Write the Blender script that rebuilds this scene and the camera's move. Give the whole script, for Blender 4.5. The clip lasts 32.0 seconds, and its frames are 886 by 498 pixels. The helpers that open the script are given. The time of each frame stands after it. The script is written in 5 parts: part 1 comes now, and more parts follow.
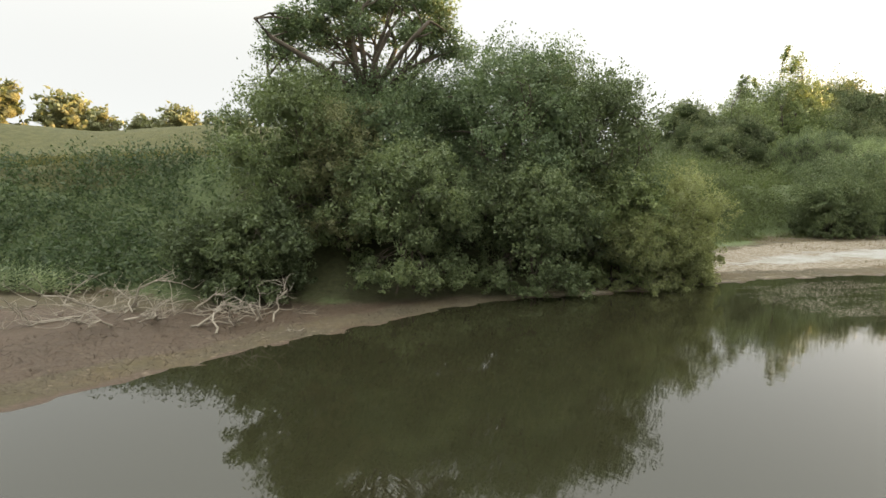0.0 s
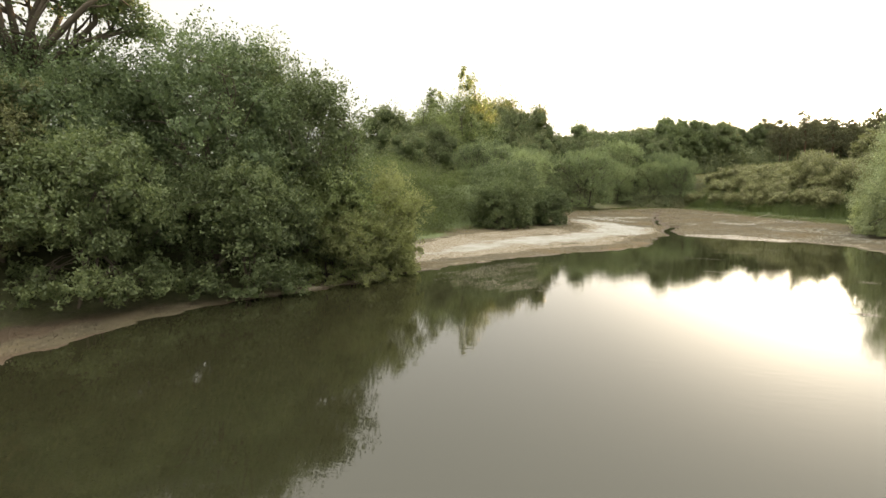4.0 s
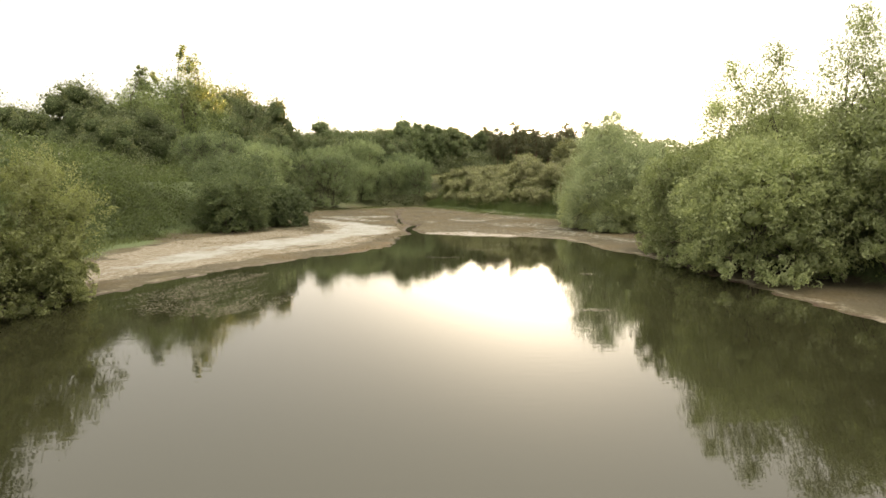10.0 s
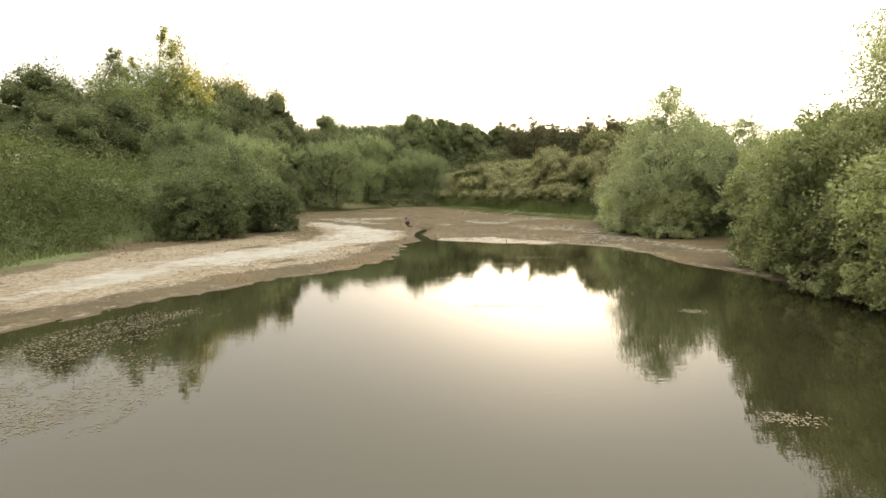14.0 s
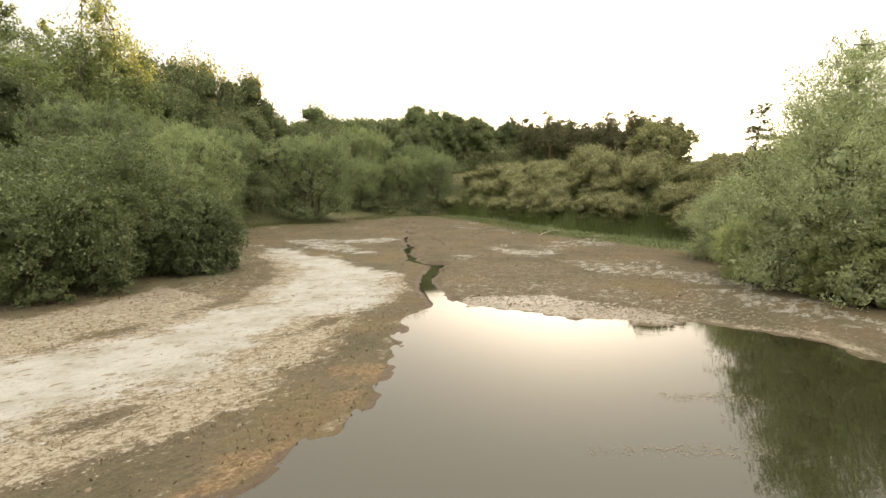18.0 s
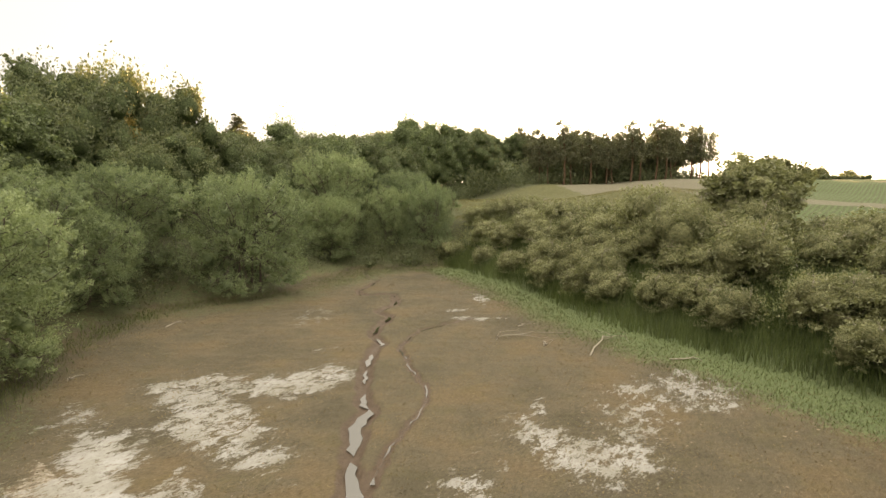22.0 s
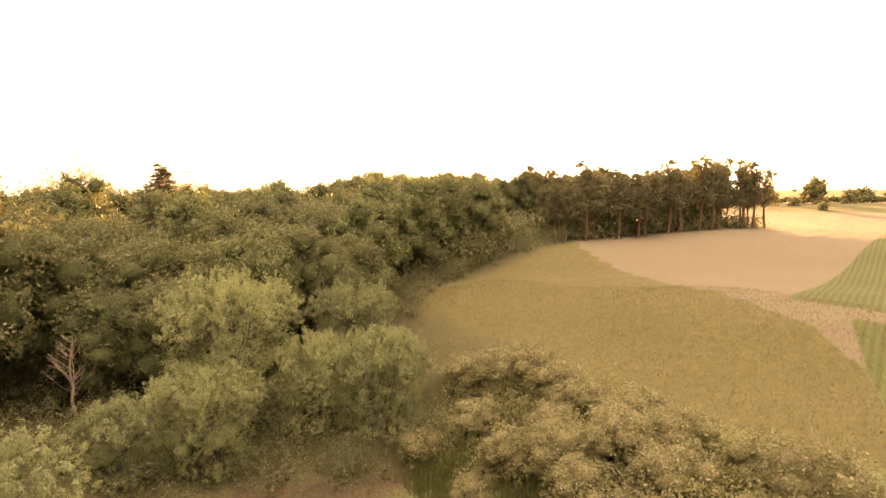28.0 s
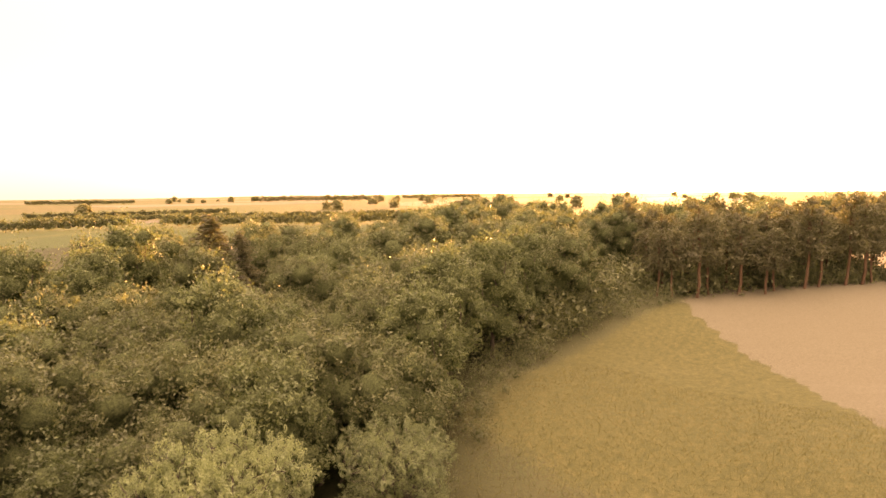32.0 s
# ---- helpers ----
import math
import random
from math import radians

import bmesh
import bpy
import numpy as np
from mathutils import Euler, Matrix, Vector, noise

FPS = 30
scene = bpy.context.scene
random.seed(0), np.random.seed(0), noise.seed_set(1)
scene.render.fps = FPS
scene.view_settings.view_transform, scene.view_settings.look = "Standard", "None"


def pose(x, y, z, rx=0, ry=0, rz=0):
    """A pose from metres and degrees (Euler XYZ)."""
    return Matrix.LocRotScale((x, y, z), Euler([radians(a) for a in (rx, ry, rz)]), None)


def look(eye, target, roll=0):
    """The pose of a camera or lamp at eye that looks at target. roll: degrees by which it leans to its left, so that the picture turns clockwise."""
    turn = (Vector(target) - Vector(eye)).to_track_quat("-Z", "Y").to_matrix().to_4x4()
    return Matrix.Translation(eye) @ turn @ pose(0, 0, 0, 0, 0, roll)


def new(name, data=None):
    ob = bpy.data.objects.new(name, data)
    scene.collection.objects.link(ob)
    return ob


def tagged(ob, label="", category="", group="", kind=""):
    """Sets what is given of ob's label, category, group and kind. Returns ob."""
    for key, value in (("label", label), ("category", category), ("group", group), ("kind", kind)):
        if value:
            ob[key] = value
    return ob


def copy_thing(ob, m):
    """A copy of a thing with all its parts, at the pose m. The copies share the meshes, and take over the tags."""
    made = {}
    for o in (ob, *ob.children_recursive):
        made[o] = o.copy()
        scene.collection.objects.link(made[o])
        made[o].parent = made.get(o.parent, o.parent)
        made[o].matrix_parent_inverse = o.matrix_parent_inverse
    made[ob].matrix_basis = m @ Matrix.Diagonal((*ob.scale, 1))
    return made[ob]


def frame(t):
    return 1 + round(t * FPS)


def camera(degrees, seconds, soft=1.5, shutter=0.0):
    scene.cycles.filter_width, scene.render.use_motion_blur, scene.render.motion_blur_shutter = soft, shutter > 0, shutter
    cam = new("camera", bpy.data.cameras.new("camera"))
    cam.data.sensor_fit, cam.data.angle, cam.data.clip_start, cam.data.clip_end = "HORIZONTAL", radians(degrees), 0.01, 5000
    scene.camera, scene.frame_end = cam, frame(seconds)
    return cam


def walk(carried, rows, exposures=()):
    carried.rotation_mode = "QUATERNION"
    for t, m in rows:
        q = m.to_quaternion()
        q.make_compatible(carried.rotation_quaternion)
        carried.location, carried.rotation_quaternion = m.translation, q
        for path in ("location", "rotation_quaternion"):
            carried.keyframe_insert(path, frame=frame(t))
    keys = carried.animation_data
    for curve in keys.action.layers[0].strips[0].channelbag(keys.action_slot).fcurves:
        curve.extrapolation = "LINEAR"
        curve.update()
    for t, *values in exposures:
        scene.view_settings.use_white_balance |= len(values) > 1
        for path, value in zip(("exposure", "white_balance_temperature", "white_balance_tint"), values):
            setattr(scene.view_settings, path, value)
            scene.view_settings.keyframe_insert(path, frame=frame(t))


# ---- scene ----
cam = camera(77.9, 32.0, soft=1.5)
PATH = [
    (0, (2.66, -0.729, 6.161), (2.559, 1.258, 5.957), -0.6),
    (0.5, (2.632, -0.798, 6.149), (2.652, 1.191, 5.947), -0.5),
    (1, (2.634, -0.796, 6.151), (2.788, 1.187, 5.945), -0.5),
    (1.5, (2.618, -0.827, 6.147), (2.939, 1.136, 5.935), -0.4),
    (2, (2.592, -0.895, 6.136), (3.079, 1.032, 5.924), -0.4),
    (2.5, (2.573, -0.919, 6.133), (3.199, 0.969, 5.918), -0.3),
    (4.5, (2.624, -1.203, 6.153), (3.606, 0.525, 5.933), -0.2),
    (5, (2.576, -1.348, 6.136), (3.672, 0.31, 5.915), -0.1),
    (6, (2.616, -1.259, 6.142), (3.843, 0.305, 5.922), -0.2),
    (7, (3.957, -0.669, 6.01), (5.306, 0.791, 5.791), -0.1),
    (8, (4.79, 0.394, 5.994), (6.232, 1.763, 5.774), -0.1),
    (9, (5.889, 1.648, 5.934), (7.422, 2.914, 5.713), 0.0),
    (10, (7.391, 3.086, 5.837), (8.963, 4.302, 5.616), 0.0),
    (11, (9.502, 4.584, 5.643), (11.074, 5.801, 5.424), -0.1),
    (12, (11.837, 6.393, 5.566), (13.395, 7.626, 5.346), -0.3),
    (13, (14.555, 8.638, 5.405), (16.102, 9.886, 5.186), -0.4),
    (13.5, (16.117, 10.048, 5.394), (17.66, 11.301, 5.174), -0.5),
    (15.5, (23.972, 17.462, 5.258), (25.511, 18.72, 5.035), -0.2),
    (16, (26.075, 19.58, 5.482), (27.617, 20.835, 5.259), -0.2),
    (17, (30.681, 24.044, 5.989), (32.224, 25.296, 5.766), -0.2),
    (18, (35.815, 28.447, 6.972), (37.357, 29.699, 6.743), 0.1),
    (19, (41.554, 32.836, 7.984), (43.088, 34.098, 7.752), -0.2),
    (20, (47.026, 37.216, 9.662), (48.562, 38.476, 9.433), -0.0),
    (21, (52.981, 41.103, 11.172), (54.514, 42.368, 10.95), -0.09),
    (22, (58.912, 45.61, 13.517), (60.448, 46.872, 13.297), -0.17),
    (23, (64.506, 49.469, 15.783), (66.038, 50.736, 15.565), -0.15),
    (24, (69.913, 53.142, 17.957), (71.444, 54.411, 17.741), -0.27),
    (25, (75.576, 56.642, 20.355), (77.106, 57.911, 20.14), -0.35),
    (25.5, (78.351, 58.204, 21.406), (79.881, 59.474, 21.195), -0.43),
    (27.5, (89.831, 65.345, 26.85), (91.356, 66.621, 26.641), -0.55),
    (28, (92.498, 66.997, 28.496), (94.014, 68.283, 28.286), -0.55),
    (29, (97.228, 70.126, 31.527), (98.712, 71.45, 31.312), -0.55),
    (30, (101.404, 72.918, 34.348), (102.814, 74.319, 34.127), -0.75),
    (31, (105.09, 76.241, 36.894), (106.439, 77.701, 36.679), -0.70),
    (32, (108.552, 79.743, 39.163), (109.86, 81.242, 38.953), -0.65),
]
walk(cam, [(t, look(eye, target, roll)) for t, eye, target, roll in PATH],
     exposures=[(0.0, 2.85, 7400, 8), (4.5, 2.95, 8300, 8), (13.0, 2.95, 8700, 10), (25.5, 2.9, 9400, 15), (27.5, 3.35, 15500, 42), (32.0, 3.38, 16500, 46)])

# ---- world and sun ----
SUN_AZ, SUN_EL = 63.0, 3.6          # degrees clockwise from +y, degrees above the horizon
world = bpy.data.worlds.new("evening_sky")
scene.world = world
world.use_nodes = True
wn, wl = world.node_tree.nodes, world.node_tree.links
wn.clear()
sky = wn.new("ShaderNodeTexSky")
sky.sky_type = "NISHITA"
sky.sun_disc = False
sky.sun_elevation = radians(SUN_EL)
sky.sun_rotation = radians(SUN_AZ)
sky.air_density, sky.dust_density, sky.ozone_density = 0.32, 1.3, 1.0
sky_bg = wn.new("ShaderNodeBackground")
sky_bg.inputs["Strength"].default_value = 0.05
pale = wn.new("ShaderNodeHueSaturation")        # evening haze pales the sky
pale.inputs["Saturation"].default_value, pale.inputs["Value"].default_value = 0.45, 0.55
wl.new(sky.outputs[0], pale.inputs["Color"])
wl.new(pale.outputs[0], sky_bg.inputs["Color"])
# pale veil over the whole sky, with extra light added overhead to lift the foliage
way = wn.new("ShaderNodeTexCoord")
split_way = wn.new("ShaderNodeSeparateXYZ")
wl.new(way.outputs["Generated"], split_way.inputs[0])
up = wn.new("ShaderNodeMath")
up.operation, up.use_clamp = "MAXIMUM", False
up.inputs[1].default_value = 0.0
wl.new(split_way.outputs["Z"], up.inputs[0])
lift = wn.new("ShaderNodeMath")
lift.operation = "POWER"
lift.inputs[1].default_value = 2.6
wl.new(up.outputs[0], lift.inputs[0])
veil_strength = wn.new("ShaderNodeMath")
veil_strength.operation = "MULTIPLY_ADD"
veil_strength.inputs[1].default_value, veil_strength.inputs[2].default_value = 0.60, 0.085
wl.new(lift.outputs[0], veil_strength.inputs[0])
veil = wn.new("ShaderNodeBackground")
veil.inputs["Color"].default_value = (0.95, 1.0, 1.05, 1)
wl.new(veil_strength.outputs[0], veil.inputs["Strength"])
both = wn.new("ShaderNodeAddShader")
wout = wn.new("ShaderNodeOutputWorld")
wl.new(sky_bg.outputs[0], both.inputs[0])
wl.new(veil.outputs[0], both.inputs[1])
wl.new(both.outputs[0], wout.inputs["Surface"])

sun_data = bpy.data.lights.new("sun", "SUN")
sun_data.energy, sun_data.angle, sun_data.color = 2.5, radians(0.6), (1.0, 0.64, 0.32)
sun = new("sun", sun_data)
sun_dir = Vector((math.sin(radians(SUN_AZ)) * math.cos(radians(SUN_EL)),
                  math.cos(radians(SUN_AZ)) * math.cos(radians(SUN_EL)), math.sin(radians(SUN_EL))))
sun.matrix_world = look(sun_dir * 100, (0, 0, 0))

# ---- material helpers ----
def material(name):
    m = bpy.data.materials.new(name)
    m.use_nodes = True
    nt = m.node_tree
    nt.nodes.clear()
    out = nt.nodes.new("ShaderNodeOutputMaterial")
    return m, nt.nodes, nt.links, out


def noise_node(nodes, links, coord, scale, detail=4.0, rough=0.6):
    n = nodes.new("ShaderNodeTexNoise")
    n.inputs["Scale"].default_value, n.inputs["Detail"].default_value, n.inputs["Roughness"].default_value = scale, detail, rough
    links.new(coord, n.inputs["Vector"])
    return n.outputs["Fac"]


def ramp(nodes, links, fac, stops):
    r = nodes.new("ShaderNodeValToRGB")
    e = r.color_ramp.elements
    while len(e) < len(stops):
        e.new(0.5)
    for el, (p, c) in zip(e, stops):
        el.position, el.color = p, (*c, 1)
    links.new(fac, r.inputs[0])
    return r.outputs[0]


def mix(nodes, links, fac, a, b, kind="MIX"):
    n = nodes.new("ShaderNodeMix")
    n.data_type, n.blend_type = "RGBA", kind
    for value, slot in ((fac, 0), (a, 6), (b, 7)):
        if isinstance(value, (int, float)):
            n.inputs[slot].default_value = value
        elif isinstance(value, tuple):
            n.inputs[slot].default_value = (*value, 1)
        else:
            links.new(value, n.inputs[slot])
    return n.outputs[2]


def calc(nodes, links, op, a, b=0.0, clamp=False):
    n = nodes.new("ShaderNodeMath")
    n.operation, n.use_clamp = op, clamp
    for k, value in enumerate((a, b)):
        if isinstance(value, (int, float)):
            n.inputs[k].default_value = value
        else:
            links.new(value, n.inputs[k])
    return n.outputs[0]


def foliage(name, dark, mid, light, translucency=0.42, gloss=0.45):
    """Leaves: colour varies from leaf to leaf, from plant to plant and in broad patches; light shines through."""
    m, nodes, links, out = material(name)
    geo = nodes.new("ShaderNodeNewGeometry")
    info = nodes.new("ShaderNodeObjectInfo")
    broad = noise_node(nodes, links, geo.outputs["Position"], 0.35, 3)
    a = calc(nodes, links, "MULTIPLY", geo.outputs["Random Per Island"], 0.3)
    b = calc(nodes, links, "MULTIPLY", broad, 0.75)
    c = calc(nodes, links, "MULTIPLY", info.outputs["Random"], 0.22)
    f = calc(nodes, links, "SUBTRACT", calc(nodes, links, "ADD", calc(nodes, links, "ADD", a, b), c), 0.14, True)
    col = ramp(nodes, links, f, [(0.1, dark), (0.5, mid), (0.95, light)])
    p = nodes.new("ShaderNodeBsdfPrincipled")
    p.inputs["Roughness"].default_value = gloss
    p.inputs["Specular IOR Level"].default_value = 0.3
    links.new(col, p.inputs["Base Color"])
    t = nodes.new("ShaderNodeBsdfTranslucent")
    warm = mix(nodes, links, 1.0, col, (1.0, 1.0, 0.7), "MULTIPLY")
    links.new(warm, t.inputs["Color"])
    s = nodes.new("ShaderNodeMixShader")
    s.inputs[0].default_value = translucency
    links.new(p.outputs[0], s.inputs[1])
    links.new(t.outputs[0], s.inputs[2])
    links.new(s.outputs[0], out.inputs["Surface"])
    return m


def plain(name, c1, c2, scale=8.0, roughness=0.9, bump=0.3):
    """A rough natural surface in two tones, with grain."""
    m, nodes, links, out = material(name)
    geo = nodes.new("ShaderNodeNewGeometry")
    n1 = noise_node(nodes, links, geo.outputs["Position"], scale, 6)
    n2 = noise_node(nodes, links, geo.outputs["Position"], scale * 0.13, 3)
    col = mix(nodes, links, calc(nodes, links, "MULTIPLY", calc(nodes, links, "ADD", n1, n2), 0.5), c1, c2)
    p = nodes.new("ShaderNodeBsdfPrincipled")
    p.inputs["Roughness"].default_value = roughness
    links.new(col, p.inputs["Base Color"])
    b = nodes.new("ShaderNodeBump")
    b.inputs["Strength"].default_value, b.inputs["Distance"].default_value = bump, 0.03
    links.new(n1, b.inputs["Height"])
    links.new(b.outputs[0], p.inputs["Normal"])
    links.new(p.outputs[0], out.inputs["Surface"])
    return m


LEAF_DARK = foliage("oak_leaves", (0.055, 0.079, 0.046), (0.128, 0.177, 0.095), (0.278, 0.340, 0.173))
LEAF_SALLOW = foliage("sallow_leaves", (0.075, 0.096, 0.049), (0.169, 0.215, 0.100), (0.354, 0.409, 0.193))
LEAF_OSIER = foliage("osier_leaves", (0.139, 0.161, 0.090), (0.307, 0.353, 0.190), (0.545, 0.596, 0.330), 0.5)
LEAF_DOME = foliage("domed_sallow_leaves", (0.053, 0.071, 0.040), (0.123, 0.160, 0.081), (0.253, 0.302, 0.152))
LEAF_WILLOW = foliage("willow_leaves", (0.095, 0.126, 0.077), (0.225, 0.283, 0.157), (0.433, 0.494, 0.269))
LEAF_SILVER = foliage("silver_willow_leaves", (0.138, 0.166, 0.102), (0.319, 0.371, 0.228), (0.583, 0.637, 0.413))
LEAF_BROWN = foliage("hawthorn_leaves", (0.085, 0.095, 0.047), (0.188, 0.200, 0.105), (0.35, 0.355, 0.20))
LEAF_GOLD = foliage("golden_leaves", (0.112, 0.097, 0.034), (0.266, 0.214, 0.077), (0.532, 0.390, 0.131))
LEAF_WOOD = foliage("woodland_leaves", (0.056, 0.068, 0.040), (0.131, 0.155, 0.085), (0.268, 0.292, 0.151))
LEAF_PINE = foliage("pine_needles", (0.067, 0.072, 0.047), (0.134, 0.140, 0.085), (0.238, 0.236, 0.139), 0.45)
LEAF_BRAMBLE = foliage("bramble_leaves", (0.029, 0.045, 0.023), (0.067, 0.100, 0.049), (0.137, 0.183, 0.087))
LEAF_GRASS = foliage("green_grass", (0.056, 0.072, 0.030), (0.109, 0.134, 0.058), (0.187, 0.209, 0.088))
LEAF_STRAW = foliage("dry_grass", (0.085, 0.084, 0.034), (0.150, 0.142, 0.060), (0.26, 0.232, 0.11), 0.5)
LEAF_REED = foliage("reed_leaves", (0.092, 0.112, 0.054), (0.198, 0.226, 0.109), (0.379, 0.378, 0.202))


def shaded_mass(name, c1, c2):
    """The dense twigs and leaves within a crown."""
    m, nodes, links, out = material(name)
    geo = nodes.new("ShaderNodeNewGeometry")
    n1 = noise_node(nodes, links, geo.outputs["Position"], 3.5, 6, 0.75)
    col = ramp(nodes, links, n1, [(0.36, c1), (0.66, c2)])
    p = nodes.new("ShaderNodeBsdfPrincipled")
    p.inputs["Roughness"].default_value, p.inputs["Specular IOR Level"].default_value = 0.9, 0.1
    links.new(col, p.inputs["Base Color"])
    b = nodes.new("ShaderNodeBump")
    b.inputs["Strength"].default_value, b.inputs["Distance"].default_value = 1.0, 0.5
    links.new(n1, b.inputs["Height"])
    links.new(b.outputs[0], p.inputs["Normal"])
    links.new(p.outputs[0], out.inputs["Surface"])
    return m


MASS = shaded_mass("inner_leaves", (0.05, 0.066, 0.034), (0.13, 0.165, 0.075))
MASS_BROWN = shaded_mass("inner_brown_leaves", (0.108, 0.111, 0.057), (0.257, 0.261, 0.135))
LEAF_NETTLE = foliage("nettle_leaves", (0.055, 0.072, 0.030), (0.118, 0.152, 0.062), (0.205, 0.245, 0.105))
LEAF_LIME = foliage("sunny_willow_leaves", (0.096, 0.112, 0.054), (0.229, 0.255, 0.122), (0.424, 0.450, 0.227), 0.5)
BARK = plain("bark", (0.05, 0.04, 0.03), (0.13, 0.105, 0.08), 9.0, 0.95, 0.6)
BARK_PINE = plain("pine_bark", (0.07, 0.04, 0.025), (0.16, 0.09, 0.05), 6.0, 0.95, 0.6)
DEADWOOD = plain("bleached_wood", (0.15, 0.13, 0.10), (0.37, 0.33, 0.27), 10.0, 0.85, 0.4)
BLOSSOM = plain("seed_heads", (0.45, 0.42, 0.33), (0.7, 0.66, 0.55), 20.0, 0.9, 0.1)

# ---- plan of the pond ----
WATER = [(-11, 14), (-8, 17.2), (-5, 21.6), (-2, 24.2), (3, 29.4), (8, 31), (13, 32.6), (18, 35.4), (23, 37.4), (30, 39), (37, 39.8), (43, 39.6), (46, 40.2), (50.5, 42.6),
         (55.5, 46.6), (57.4, 47.3), (58.8, 46.6), (61, 46.9), (61.3, 44.6), (62.2, 42.8), (62.0, 40.8), (63.4, 39.2), (62.4, 37.4), (63.8, 36.4), (65.7, 35.4),
         (65.4, 32.5), (64.6, 30), (62.6, 27.4), (58, 23), (55, 18), (50.5, 14), (46, 10.4), (42, 7),
         (37, 2), (32, -8), (28, -22), (8, -34), (-18, -30), (-32, -8), (-22, 6)]
BASIN = [(-42, 22), (-27, 33), (-14, 29.4), (-5, 29), (1, 31), (8, 33.2), (15, 37), (20, 44), (24, 54), (30, 62), (36, 66), (46, 68.5), (59, 73),
         (62, 80), (66, 88), (72, 97), (84, 107), (96, 103), (104, 108), (117, 112), (128, 103), (125, 95), (120, 86), (114, 76), (107, 68), (103, 54),
         (99, 44), (91, 39), (82, 33), (78, 25), (67, 17), (58, 13), (50, 6), (45, -2), (39, -14), (34, -28), (8, -40), (-24, -36), (-48, -10)]
# the stream's line with half the width of its water
STREAM_LINE = [(57.4, 46.4, 1.0), (59.2, 47.2, 0.75), (61.4, 49.5, 0.65), (64.9, 53.6, 0.45), (67.7, 55.8, 0.36), (70.5, 57.5, 0.42), (72.1, 58.6, 0.34), (72.0, 60.3, 0.3),
               (72.7, 62.4, 0.42), (73.9, 63.0, 0.36), (75.8, 65.4, 0.14), (78.4, 68.1, 0.42), (80.3, 68.9, 0.26), (82.9, 72.3, 0.1), (85.4, 74.6, 0.16), (88.6, 77.4, 0.2), (90.6, 78.2, 0.2),
               (91.6, 80.6, 0.08), (93.9, 82.3, 0.14), (97.4, 84.2, 0.16), (98.4, 87.0, 0.05), (101.6, 87.6, 0.12), (103.8, 89.5, 0.1), (105.9, 92.0, 0.05), (103.4, 95.1, 0.07), (105.1, 97.5, 0.05),
               (108.5, 98.9, 0.06), (111.6, 101.1, 0.05), (112.4, 104.0, 0.05), (116.1, 108.4, 0.05), (117.9, 109.7, 0.04)]
BRANCH_LINE = [(75.0, 63.0, 0.2), (77.6, 64.6, 0.05), (82, 66.4, 0.03), (85, 68.4, 0.06), (87.6, 72.4, 0.04), (90.4, 76.0, 0.06), (93.4, 77.7, 0.05), (96.3, 78.3, 0.1), (98.6, 78.0, 0.05), (102.0, 77.3, 0.03)]
SPUR_LINE = [(71.6, 58.2, 0.25), (72.7, 58.4, 0.28), (73.2, 59.1, 0.22), (72.6, 59.5, 0.06)]


def crooked(line, seed, amount):
    """A finer line through the given places, with small irregular bends."""
    rng, out = np.random.default_rng(seed), []
    for (x0, y0, w0), (x1, y1, w1) in zip(line, line[1:]):
        n = max(2, int(math.hypot(x1 - x0, y1 - y0) / 0.55))
        for k in range(n):
            s = k / n
            j = amount * (k > 0)
            out.append((x0 + (x1 - x0) * s + rng.normal() * j, y0 + (y1 - y0) * s + rng.normal() * j, max(0.0, (w0 + (w1 - w0) * s) * rng.uniform(0.7, 1.25))))
    return out + [line[-1]]


STREAM, BRANCH_STREAM, SPUR = crooked(STREAM_LINE, 5, 0.11), crooked(BRANCH_LINE, 6, 0.1), crooked(SPUR_LINE, 7, 0.05)


def path_distance(px, py, line, closed=False):
    """Distance from each place to a polyline, and the share of the way along it."""
    pts = np.array([q[:2] for q in (line + line[:1] if closed else line)], float)
    best = np.full(px.shape, 1e9)
    along = np.zeros(px.shape)
    total = len(pts) - 1
    for k in range(total):
        ax, ay = pts[k]
        dx, dy = pts[k + 1] - pts[k]
        s = np.clip(((px - ax) * dx + (py - ay) * dy) / (dx * dx + dy * dy), 0, 1)
        d = np.hypot(px - ax - s * dx, py - ay - s * dy)
        near = d < best
        best = np.where(near, d, best)
        along = np.where(near, (k + s) / total, along)
    return best, along


def inside(px, py, poly):
    pts = np.array(poly, float)
    res = np.zeros(px.shape, bool)
    for (x0, y0), (x1, y1) in zip(pts, np.roll(pts, -1, 0)):
        cross = ((y0 > py) != (y1 > py))
        with np.errstate(divide="ignore", invalid="ignore"):
            res ^= cross & (px < (x1 - x0) * (py - y0) / (y1 - y0 if y1 != y0 else 1e-9) + x0)
    return res


def signed(px, py, poly):
    """Distance outside a closed outline; negative inside."""
    d, _ = path_distance(px, py, poly, True)
    return np.where(inside(px, py, poly), -d, d)


def ease(e0, e1, v):
    s = np.clip((v - e0) / (e1 - e0), 0, 1)
    return s * s * (3 - 2 * s)


def wavy(px, py, size, seed=0.0):
    """A cheap smooth noise between about -1 and 1."""
    a, b = px / size + seed * 1.7, py / size - seed * 2.3
    return (np.sin(a * 1.9 + 1.3 * np.sin(b * 1.3 + seed)) + np.sin(b * 2.3 + 1.1 * np.sin(a * 1.7 - seed))
            + 0.6 * np.sin(a * 4.1 + b * 3.3 + seed * 5) + 0.4 * np.sin(b * 7.7 - a * 5.9)) / 2.6


